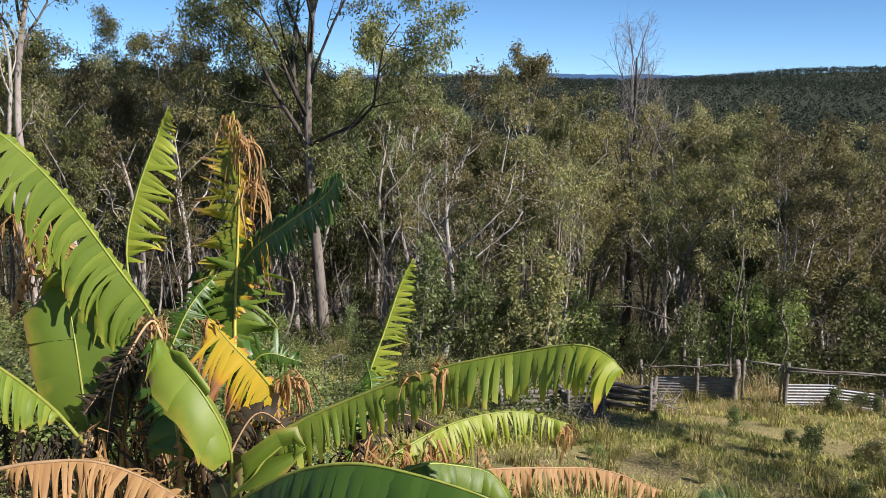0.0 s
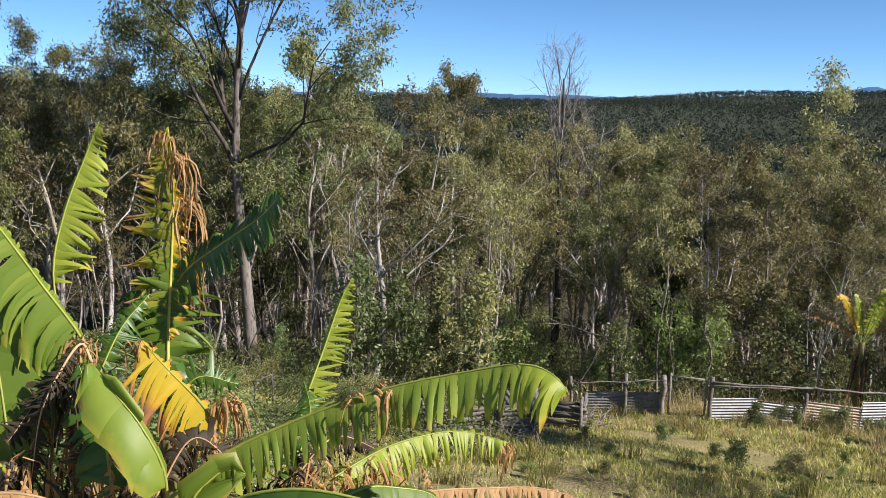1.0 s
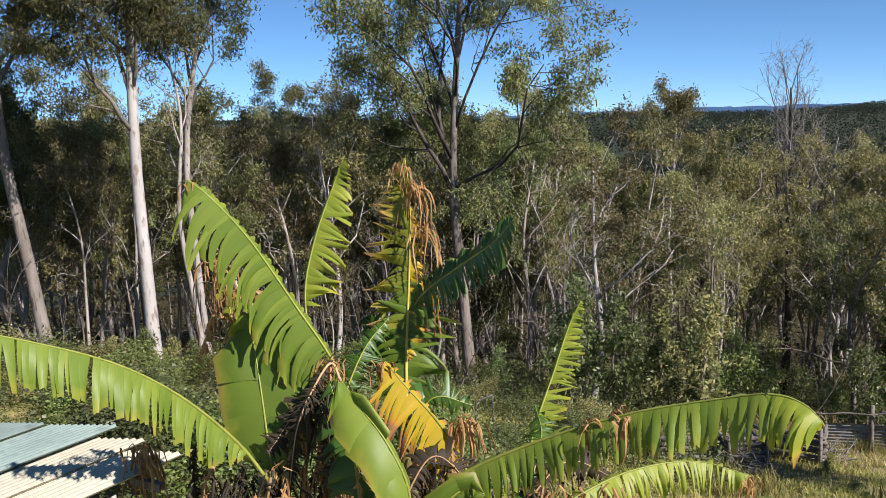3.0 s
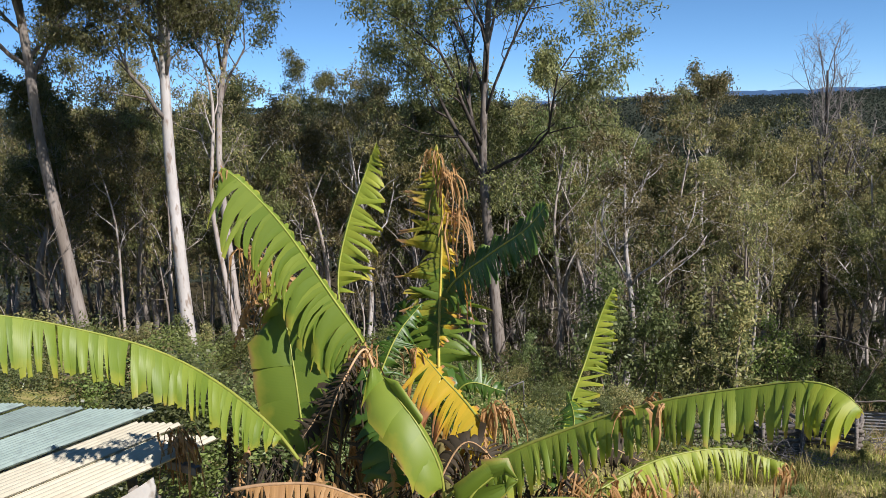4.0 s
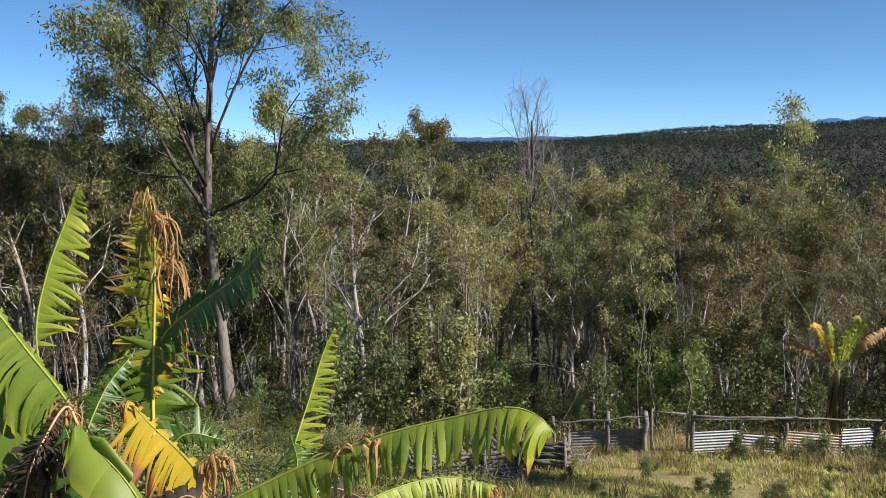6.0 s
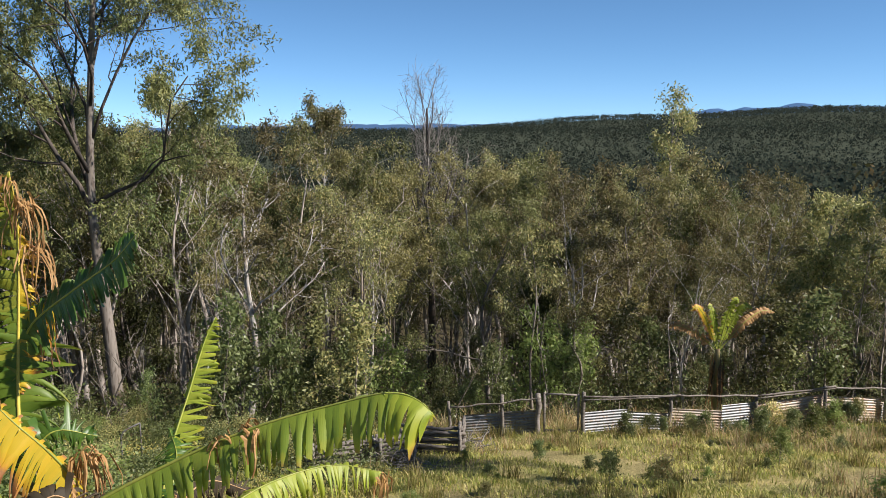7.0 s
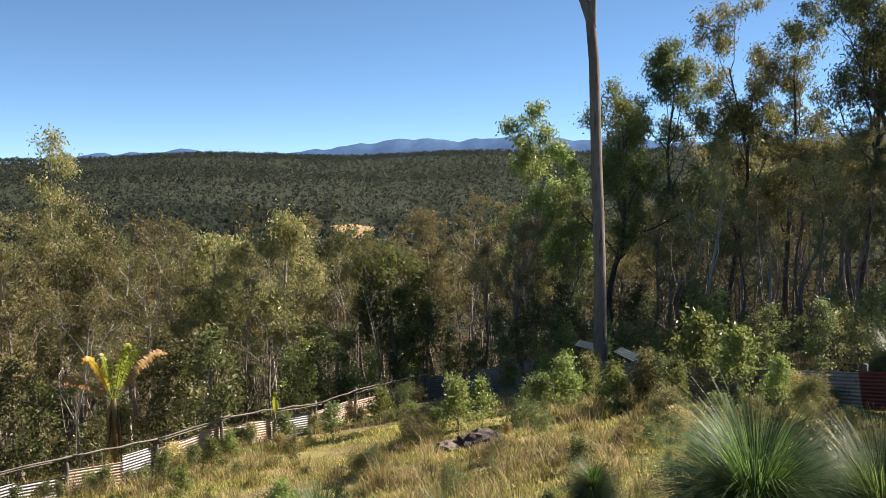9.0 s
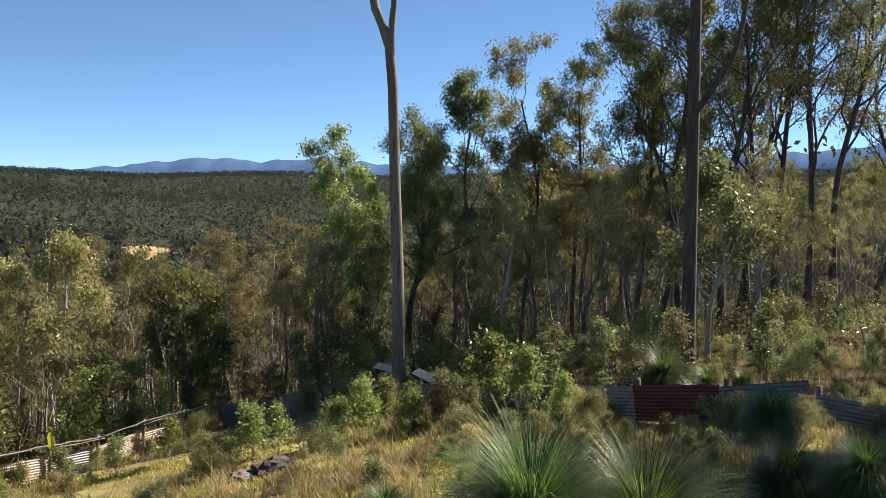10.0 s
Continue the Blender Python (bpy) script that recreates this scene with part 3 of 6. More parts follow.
def placed_trees():
    """Trees that stand out of the forest, and unseen ones added for shade: bearing, distance, height, kind."""
    spec = [
        (-24.0, 37, 8.6, "dome", GUM_BROWN), (-49.7, 36, 5.4, "dome", SHRUB_LIGHT), (-58.6, 47, 13.4, "leafy", SHRUB_LIGHT), (-42.0, 34, 7.8, "slim", GUM), (-61.5, 46, 10.9, "leafy", SHRUB_LIGHT), (-30, 40, 9.5, "slim", GUM),
        (-37.5, 34, 7.2, "slim", GUM), (-68.5, 38, 13.6, "open", SHRUB), (-71.5, 40, 14.2, "open", GUM), (-64.5, 41, 11.0, "open", SHRUB_LIGHT), (-75.0, 41, 14.0, "open", GUM_LUSH),
        (-79.0, 39, 15.5, "open", GUM_LUSH), (-82.0, 36, 17.5, "open", GUM_LUSH), (-86.0, 38, 17.0, "open", GUM_DARK), (-89.5, 35, 16.0, "open", GUM_LUSH), (-93.0, 42, 15.0, "open", GUM),
        (-84.0, 30, 6.5, "slim", SHRUB), (4.0, 47, 14.0, "open", GUM), (10.5, 50, 14.0, "open", GUM), (16.0, 48, 12.8, "open", GUM), (21.0, 55, 15.0, "open", GUM_LUSH), (13.5, 44, 11.0, "open", GUM_BROWN), (0.5, 50, 11.5, "open", GUM),
        (26.5, 44, 11.0, "open", GUM_LUSH), (31.0, 50, 12.6, "open", GUM), (36.0, 40, 10.8, "open", GUM_LUSH), (-3.0, 44, 9.5, "open", GUM_DARK), (-8.5, 52, 12.0, "open", GUM_BROWN),
        (-17.0, 47, 10.5, "open", GUM_BROWN), (-49.4, 82, 13.5, "bare", GUM), (-47.0, 70, 10.0, "bare", GUM), (7.5, 42, 7.5, "dark", GUM_DARK), (-20.5, 33, 6.0, "dark", GUM_DARK),
    ]
    spec += [(-84.5, 33, 15.0, "open", GUM_LUSH), (-87.5, 34, 15.5, "open", GUM), (-91.0, 33, 15.5, "open", GUM_LUSH), (-80.5, 37, 14.0, "open", GUM_LUSH), (-85.5, 39, 16.5, "open", GUM_DARK)]
    # out of view on the right, added to throw shade on the yard corner
    spec += [(-104.5, 24, 13.0, "open", GUM_DARK), (-110.0, 21, 10.5, "open", GUM_DARK), (-101.0, 28, 11.5, "open", GUM_DARK)]
    for i, (yaw, d, h, kind, fol) in enumerate(spec):
        if kind == "open" and -94 < yaw < -68:
            d, h = d * 1.4, h * (1.40 if yaw < -76 else 1.2)
        x, y = by_bearing(yaw, d)
        rng = np.random.default_rng(100 + i)
        j = rng.normal(size=8) * 0.03 * h
        line = [(0, 0, 0), (j[0], j[1], h * 0.3), (j[2], j[3], h * 0.6), (j[4], j[5], h * 0.95)]
        if kind == "dome":
            kw = dict(r0=0.13, r1=0.04, start=0.3, limbs=12, limb_len=h * 0.40, spread=60, up=0.06, subs=6, twigs=5, per_twig=30, leaf=(0.22, 0.075), tuft=0.18, shape=0.35)
            name, label, bark = "eucalyptus_tree", "small round-crowned eucalyptus with dense foliage", BARK_GREY
        elif kind == "leafy":
            kw = dict(r0=0.13, r1=0.03, start=0.18, limbs=15, limb_len=h * 0.26, spread=45, up=0.1, subs=6, twigs=4, per_twig=30, leaf=(0.22, 0.08), tuft=0.18, shape=0.55)
            name, label, bark = "young_eucalyptus", "young leafy eucalyptus with a pointed crown", BARK_PALE
        elif kind == "slim":
            kw = dict(r0=0.10, r1=0.03, start=0.35, limbs=11, limb_len=h * 0.30, spread=44, up=0.06, subs=6, twigs=4, per_twig=27, leaf=(0.19, 0.065), tuft=0.2, shape=0.45, tips=0.55)
            name, label, bark = "young_eucalyptus", "slender young eucalyptus with an open crown", BARK_PALE
        elif kind == "bare":
            kw = dict(r0=0.22, r1=0.05, start=0.45, limbs=8, limb_len=h * 0.36, spread=52, up=0.06, subs=5, twigs=3, per_twig=0)
            name, label, bark = "dead_tree", "dead white tree with crooked bare branches", BARK_WHITE
        elif kind == "dark":
            kw = dict(r0=0.10, r1=0.03, start=0.12, limbs=14, limb_len=h * 0.28, spread=60, up=0.05, subs=6, twigs=4, per_twig=33, leaf=(0.22, 0.07), tuft=0.2, shape=0.5)
            name, label, bark = "wattle_tree", "dark dense wattle among the gum trees", BARK_DARK
        else:
            kw = dict(r0=0.19, r1=0.05, start=0.4, limbs=13, limb_len=h * 0.31, spread=40, up=0.07, subs=7, sub_len=0.42, twigs=5, per_twig=72, leaf=(0.18, 0.055), tuft=0.18, shape=0.35, tips=0.4, bare=0.2, wander=0.2)
            # past bearing -60 the trees are backlit, their shade painted as dark bark
            name, label, bark = "eucalyptus_tree", "forest eucalyptus with bare limbs below an open crown", BARK_DARK if fol is GUM_DARK or yaw < -60 else BARK_PALE
        if d > 48 and kind == "open" and yaw < -60:
            kw.update(per_twig=84, leaf=(0.25, 0.08), tuft=0.23, start=0.32, bare=0.3)
        # fuller crown on one unseen tree, for deeper shade
        if -107 < yaw < -102:
            kw.update(per_twig=110, bare=0.0, tuft=0.3)
        elif kind == "open" and yaw < -74:
            kw.update(bare=0.45)
        tree(name, x, y, 200 + i, line, label, bark, fol, **kw)


placed_trees()


def canopy_limit(yaw):
    """How high the forest reaches, in degrees from the eye."""
    return np.interp(yaw, [-120, -84, -74, -66, -60, -50, -35, -12, -4, 4, 12, 40], [2, 2, 0, -2, -3.5, -5.5, -6.2, -5.0, -3.9, -2.0, -0.9, -0.8])


def template(seed, h, kind):
    rng = np.random.default_rng(seed)
    j = rng.normal(size=8) * 0.035 * h
    line = [(0, 0, 0), (j[0], j[1], h * 0.33), (j[2], j[3], h * 0.66), (j[4], j[5], h * 0.97)]
    if kind == "gum":
        return grow(seed, line, r0=0.011 * h + 0.03, r1=0.025, start=0.32, limbs=9, limb_len=h * 0.46, spread=34, up=0.06, subs=6, sub_len=0.34, twigs=4, per_twig=42, leaf=(0.20, 0.055), tuft=0.15, sides=6, tips=0.45, shape=0.45, wander=0.25, bare=0.24)
    if kind == "sapling":
        return grow(seed, line, r0=0.007 * h + 0.015, r1=0.012, start=0.38, limbs=9, limb_len=h * 0.25, spread=42, up=0.06, subs=4, twigs=4, per_twig=27, leaf=(0.17, 0.05), tuft=0.12, sides=5, wander=0.24, bare=0.25)
    if kind == "stick":
        return grow(seed, line, r0=0.008 * h + 0.02, r1=0.012, start=0.3, limbs=8, limb_len=h * 0.34, spread=40, up=0.08, subs=5, twigs=4, per_twig=0, sides=5, wander=0.26)
    return grow(seed, line, r0=0.03, r1=0.01, start=0.06, limbs=11, limb_len=h * 0.36, spread=42, up=0.08, subs=5, twigs=3, per_twig=15, leaf=(0.145, 0.062), tuft=0.12, sides=4, shape=0.55, droop=0.2, fine=False, bare=0.25)


# bearings kept clear before a tree that stands out: bearing, distance, half width
SINGLE = [(8.15, 37, 5.5), (28.7, 29.5, 1.5), (35.4, 32, 1.5), (25.8, 33, 1.5), (-12.6, 50, 2.2), (-28.5, 47, 1.5), (-31.6, 38, 1.2), (-33.0, 38, 1.2), (-63.2, 29, 1.2), (-82.9, 24.5, 1.2), (-5.3, 60, 1.8)]


def forest():
    """The forest beyond the fence: trees of their own near by."""
    kinds = {
        "gum": ("eucalyptus_tree", "forest eucalyptus with a thin pale trunk and open crown", "tree"),
        "sapling": ("eucalyptus_sapling", "thin eucalyptus sapling with sparse grey-green leaves", "tree"),
        "stick": ("bare_sapling", "bare grey sapling without leaves", "tree"),
        "shrub": ("shrub", "leafy regrowth shrub along the forest edge", "shrub"),
    }
    meshes = {}
    mats = {"gum": [(BARK_PALE, GUM), (BARK_WHITE, GUM_BROWN), (BARK_PALE, GUM_DARK), (BARK_GREY, GUM), (BARK_PALE, GUM_LUSH), (BARK_GREY, GUM_BROWN), (BARK_WHITE, GUM), (BARK_PALE, GUM_BROWN), (BARK_GREY, GUM_LUSH)],
            "sapling": [(BARK_GREY, GUM), (BARK_GREY, GUM_BROWN), (BARK_PALE, GUM_BROWN), (BARK_GREY, GUM_DARK), (BARK_PALE, SHRUB), (BARK_PALE, GUM_LUSH)],
            "stick": [(DEADWOOD, GUM), (BARK_PALE, GUM)],
            "shrub": [(BARK_GREY, SHRUB), (BARK_GREY, SHRUB), (BARK_GREY, GUM_LUSH), (BARK_GREY, SHRUB_LIGHT), (BARK_GREY, GUM)]}
    for k, variants in mats.items():
        h = {"gum": 11.0, "sapling": 7.5, "stick": 8.0, "shrub": 3.0}[k]
        for i, (bark, fol) in enumerate(variants):
            w, f = template(300 + 17 * i + len(k), h, k)
            meshes[k, i] = (w.mesh(k + " wood", bark, True), f.mesh(k + " leaves", fol) if f.n else None, h)
    rng = np.random.default_rng(5)
    placed = []

    def put(kind, x, y, h):
        i = int(rng.integers(len(mats[kind])))
        w, f, h0 = meshes[kind, i]
        name, label, cat = kinds[kind]
        ob = base_point(name, x, y, gz(x, y) - 0.08, label, cat, "forest")
        s = h / h0
        ob.scale = (s * rng.uniform(0.85, 1.15), s * rng.uniform(0.85, 1.15), s)
        ob.rotation_euler = (rng.normal() * 0.03, rng.normal() * 0.03, rng.uniform(0, 6.28))
        part("trunk", w, ob)
        if f:
            part("crown", f, ob)

    for _ in range(6000):
        if len(placed) >= 460:
            break
        yaw, d = rng.uniform(-95, 46), math.sqrt(rng.uniform(24 ** 2, 70 ** 2))
        if len(placed) > 330 and yaw < -45:
            continue
        x, y = by_bearing(yaw, d)
        if in_yard(x, y) or d < 27 and yaw > 5:
            continue
        if yaw < -64 and d < 33 or yaw > 12 and d < 36 or any(abs(yaw - b) < w and d < f for b, f, w in SINGLE):
            continue
        if any((x - a) ** 2 + (y - b) ** 2 < 2.0 for a, b in placed):
            continue
        room = d * math.tan(radians(float(canopy_limit(yaw)))) + 4.5 - gz(x, y)
        if room < 2.5:
            continue
        kind = rng.choice(["gum", "sapling", "stick"], p=[0.56, 0.34, 0.10])
        h = min(room, 15.0) * rng.uniform(0.72, 1.02)
        if kind != "gum":
            h *= rng.uniform(0.6, 0.95)
        put(kind, x, y, h)
        placed.append((x, y))
    edge = []
    for _ in range(9000):
        if len(edge) >= 210:
            break
        yaw, d = rng.uniform(-95, 44), 22 + 16 * rng.uniform() ** 1.5
        x, y = by_bearing(yaw, d)
        if in_yard(x, y) or yaw > 8 and d < 24:
            continue
        if any((x - a) ** 2 + (y - b) ** 2 < 0.9 for a, b in edge):
            continue
        put("shrub", x, y, rng.uniform(1.6, 3.6) * (0.45 if yaw > 2 else 0.6 if yaw < -62 else 1.0))
        edge.append((x, y))
    for _ in range(60):
        yaw, d = rng.uniform(-72, -36), rng.uniform(30, 46)
        x, y = by_bearing(yaw, d)
        if not in_yard(x, y):
            put("shrub", x, y, rng.uniform(1.5, 3.2))
    for _ in range(40):
        yaw, d = rng.uniform(6, 46), rng.uniform(27, 46)
        put("shrub", *by_bearing(yaw, d), rng.uniform(0.8, 1.8))


forest()


def understory():
    """Scrub, saplings and dead sticks that fill the forest floor."""
    rng = np.random.default_rng(71)
    sets = [(Geo(), SHRUB, "shaded green scrub under the gum trees"), (Geo(), GUM_BROWN, "brown-green scrub under the gum trees"), (Geo(), GUM_DARK, "dark scrub under the gum trees")]
    n = 1900
    yaw, d = rng.uniform(-97, 47, n), 25 + 50 * rng.uniform(size=n) ** 1.3
    for a, r in zip(yaw, d):
        x, y = by_bearing(a, r)
        if in_yard(x, y) or y < 22.8 and x < 27 or a < -64 and r < 31:
            continue
        h = rng.uniform(0.7, 2.6) * (0.75 if a > 8 or a < -64 else 1.0)
        k = int(rng.integers(5, 10))
        core = rng.normal(size=(k, 3)) * np.array([0.5, 0.5, 0.27]) * h * 0.8 + np.array([x, y, gz(x, y) + h * 0.5])
        core[:, 2] = np.maximum(core[:, 2], gz(x, y) + 0.1)
        at = np.repeat(core, 13, 0)
        at = at + rng.normal(size=at.shape) * 0.17
        leaves(sets[int(rng.choice(3, p=[0.7, 0.15, 0.15] if r < 40 and a < 6 else [0.3, 0.4, 0.3]))][0], at, 0.15, 0.06, rng, 0.3)
    # low scrub round the timber bins, mostly dark leaves that paint in the shade there
    for _ in range(170):
        x, y = by_bearing(rng.uniform(-9, 16), rng.uniform(14.5, 23))
        if x > 3.3:
            continue
        h = rng.uniform(0.3, 0.9)
        core = rng.normal(size=(8, 3)) * np.array([0.5, 0.5, 0.22]) * h + np.array([x, y, gz(x, y) + h * 0.45])
        at = np.repeat(core, 14, 0)
        leaves(sets[int(rng.choice([0, 2, 2]))][0], at + rng.normal(size=at.shape) * 0.1, 0.09, 0.04, rng, 0.2)
    for g, mat, label in sets:
        tagged(new("forest_scrub", g.mesh("forest scrub", mat)), label, "scrub", kind="stuff")
    g = Geo()
    for _ in range(1200):
        x, y = by_bearing(rng.uniform(-97, 47), rng.uniform(25, 68))
        if in_yard(x, y) or y < 22.8 and x < 27:
            continue
        p = np.array([x, y, gz(x, y) - 0.05])
        way = np.array([*(rng.normal(size=2) * 0.32), 1.0])
        ln = rng.uniform(0.8, 5.5)
        stem = bough(rng, p, way / np.linalg.norm(way), ln, 5, 0.02, 0.13)
        r = 0.006 + 0.0045 * ln
        tube(g, stem, np.linspace(r, r * 0.3, 6), 3, False)
        for _ in range(int(rng.integers(1, 5))):
            q, dd = at_frac(stem, rng.uniform(0.35, 0.95))
            w = dd / np.linalg.norm(dd) + rng.normal(size=3) * 0.7
            tube(g, bough(rng, q, w / np.linalg.norm(w), ln * rng.uniform(0.15, 0.4), 3, 0.03, 0.2), np.linspace(r * 0.55, r * 0.2, 4), 3, False)
    tagged(new("dead_sticks", g.mesh("dead sticks", BARK_GREY)), "thin grey dead saplings and sticks among the trees", "sticks", kind="stuff")


understory()


def far_woods():
    """Woods past the near forest, down the valley and up the far ridge, as one mass."""
    rng = np.random.default_rng(8)
    fol, wood = Geo(), Geo()
    # middle distance: thin trunks with loose crowns of many leaf sprays
    n = 3600
    yaw = rng.uniform(-100, 50, n)
    d = np.sqrt(rng.uniform(62 ** 2, 260 ** 2, n))
    x, y = -np.sin(np.radians(yaw)) * d, np.cos(np.radians(yaw)) * d
    z = ground_height(x, y)
    h = np.minimum(rng.uniform(8, 15, n), np.maximum(5, d * np.tan(np.radians(canopy_limit(yaw) + 1.0)) + 4.5 - z))
    for i in range(n):
        k = 110
        lean = rng.normal(size=2) * 0.6
        c = np.array([x[i] + lean[0], y[i] + lean[1], z[i]])
        lobes = rng.normal(size=(6, 3)) * np.array([0.13, 0.13, 0.16]) * h[i] + np.array([0, 0, h[i] * 0.72])
        at = lobes[rng.integers(6, size=k)] + rng.normal(size=(k, 3)) * 0.055 * h[i] + c
        leaves(fol, at, 0.028 * h[i] + 0.0016 * d[i] + 0.12, 0.016 * h[i] + 0.0008 * d[i] + 0.06, rng, 0.3)
        if d[i] < 130:
            low = rng.normal(size=(9, 3)) * np.array([1.6, 1.6, 0.5]) + np.array([x[i], y[i], z[i] + 1.0])
            leaves(fol, np.repeat(low, 3, 0) + rng.normal(size=(27, 3)) * 0.3, 0.38, 0.2, rng, 0.1)
        if d[i] < 120 and i % 2:
            r = 0.012 * h[i]
            tube(wood, [(x[i], y[i], z[i]), (x[i] + lean[0] * 0.5, y[i] + lean[1] * 0.5, z[i] + h[i] * 0.45), (c[0], c[1], z[i] + h[i] * 0.8)], [r, r * 0.7, r * 0.3], 3, False)
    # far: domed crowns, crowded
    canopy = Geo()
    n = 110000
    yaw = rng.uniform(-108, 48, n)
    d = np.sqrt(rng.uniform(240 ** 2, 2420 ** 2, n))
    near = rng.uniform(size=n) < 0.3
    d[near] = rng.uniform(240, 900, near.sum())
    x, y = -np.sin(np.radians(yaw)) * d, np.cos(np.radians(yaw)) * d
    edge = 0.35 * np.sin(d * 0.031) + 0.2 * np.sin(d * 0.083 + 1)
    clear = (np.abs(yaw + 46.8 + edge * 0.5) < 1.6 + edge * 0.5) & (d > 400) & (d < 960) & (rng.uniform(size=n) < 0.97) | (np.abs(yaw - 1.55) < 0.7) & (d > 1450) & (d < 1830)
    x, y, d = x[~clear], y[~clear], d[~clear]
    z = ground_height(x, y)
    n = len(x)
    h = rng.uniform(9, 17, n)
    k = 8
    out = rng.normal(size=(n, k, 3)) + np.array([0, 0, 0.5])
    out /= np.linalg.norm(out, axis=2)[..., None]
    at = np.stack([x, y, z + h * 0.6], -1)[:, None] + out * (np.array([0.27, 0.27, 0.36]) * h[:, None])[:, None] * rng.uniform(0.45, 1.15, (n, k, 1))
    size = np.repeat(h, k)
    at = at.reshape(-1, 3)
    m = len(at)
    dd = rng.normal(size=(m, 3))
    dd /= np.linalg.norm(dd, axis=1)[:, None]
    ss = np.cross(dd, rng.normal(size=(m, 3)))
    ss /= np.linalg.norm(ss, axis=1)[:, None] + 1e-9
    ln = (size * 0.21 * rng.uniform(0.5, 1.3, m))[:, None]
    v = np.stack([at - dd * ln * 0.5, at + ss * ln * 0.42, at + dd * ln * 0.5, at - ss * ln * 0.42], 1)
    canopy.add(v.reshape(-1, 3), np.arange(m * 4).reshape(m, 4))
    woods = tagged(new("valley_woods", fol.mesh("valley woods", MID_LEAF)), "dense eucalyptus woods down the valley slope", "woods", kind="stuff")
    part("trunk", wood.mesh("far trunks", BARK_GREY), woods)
    tagged(new("far_woods", canopy.mesh("far woods", FAR_LEAF_HAZED)), "eucalyptus forest covering the far ridge", "woods", kind="stuff")


far_woods()


# ---------------------------------------------------------------- banana plants
def blade_mesh(line, face, left, right, strip, mat, seed, stem=0.12, tatter=0.25, point=0.5, name="blade"):
    """A banana blade: strips leave the midrib on both sides. left, right: width, fold (degrees to the back), droop (0..1), sweep to the tip."""
    rng = np.random.default_rng(seed)
    n = 90
    mid = smooth_line(line, n)
    tan = np.gradient(mid, axis=0)
    tan /= np.linalg.norm(tan, axis=1)[:, None]
    cum = np.concatenate([[0], np.cumsum(np.linalg.norm(np.diff(mid, axis=0), axis=1))])
    total = cum[-1]
    nrm = np.array(face, float)
    verts, quads, uvs = [], [], []
    down = np.array([0, 0, -1.0])
    rows = 6

    def sample(s):
        f = np.interp(s, cum, np.arange(n))
        i = min(int(f), n - 2)
        return mid[i] + (mid[i + 1] - mid[i]) * (f - i), tan[i]

    for sgn, (w, fold, droop, sweep) in ((1, left), (-1, right)):
        if w <= 0:
            continue
        s = total * stem
        while s < total * 0.995:
            step = strip * rng.uniform(0.5, 1.6)
            s1 = min(total, s + step)
            lag = rng.normal() * tatter * 0.35
            dr = min(1.0, max(0.0, droop + rng.normal() * tatter * 0.5))
            cut = rng.uniform(1 - tatter * 0.7, 1.03)
            if rng.uniform() < tatter * 0.12:
                s = s1
                continue
            first = len(verts)
            bulge = step * rng.uniform(0.05, 0.55) * (0.5 + tatter)
            taper = rng.uniform(0.1, 0.9) * tatter if strip < 0.1 else 0.05
            twist = rng.normal() * (0.12 + tatter * 0.6)
            for e in (0, 1, 2):
                sp = min(total, max(0.0, s + (s1 - s) * (e / 2 * 1.3 - 0.15)))
                p, t = sample(sp)
                nn = nrm - t * np.dot(nrm, t)
                nn /= np.linalg.norm(nn)
                side = np.cross(nn, t) * sgn
                fo = radians(fold)
                side = side * math.cos(fo) - nn * math.sin(fo)
                u = min(1.0, max(0.0, (sp / total - stem) / (1 - stem)))
                wide = w * max(0.06, (min(1.0, u / 0.16) ** 0.6) * (1 - max(0.0, (u - point) / (1 - point)) ** 2.2) ** 0.8) * cut
                d = side + t * (sweep + lag)
                d /= np.linalg.norm(d)
                q = p.copy()
                for k in range(rows):
                    v = k / (rows - 1)
                    verts.append(q + t * (1 - e) * step * (tatter * v * 0.35 + taper * v ** 4) + nn * (bulge * (e == 1) * min(1, v * 2) + (e - 1) * twist * step * v))
                    uvs.append((sp * 0.9, v * cut))
                    g = dr * (0.25 + 0.95 * v)
                    dd = d * (1 - min(1, g)) + down * min(1, g)
                    dd /= np.linalg.norm(dd)
                    q = q + dd * wide / (rows - 1)
            for c in (0, 1):
                for k in range(rows - 1):
                    a, b = first + c * rows + k, first + (c + 1) * rows + k
                    quads.append((a, a + 1, b + 1, b) if sgn > 0 else (b, b + 1, a + 1, a))
            s = s1
    me = bpy.data.meshes.new(name)
    me.from_pydata([tuple(v) for v in verts], [], quads)
    lay = me.uv_layers.new(name="leaf")
    for poly in me.polygons:
        for li in poly.loop_indices:
            lay.data[li].uv = uvs[me.loops[li].vertex_index]
    me.polygons.foreach_set("use_smooth", np.ones(len(quads), bool))
    me.materials.append(mat)
    return me


def banana_leaf(plant, line, face, left, right, mat, seed, strip=0.05, stem=0.12, tatter=0.25, point=0.5, rib=0.0075, dry=False, label=""):
    o = np.array(plant.location)
    line = np.array(line) - o
    leaf = part("leaf", blade_mesh(line, face, left, right, strip, mat, seed, stem, tatter, point), plant, label)
    g = Geo()
    tube(g, smooth_line(line, 24), np.linspace(rib * 1.25, rib * 0.25, 24), 6)
    part("midrib", g.mesh("midrib", MIDRIB_DRY if dry else MIDRIB, True), leaf)
    return leaf


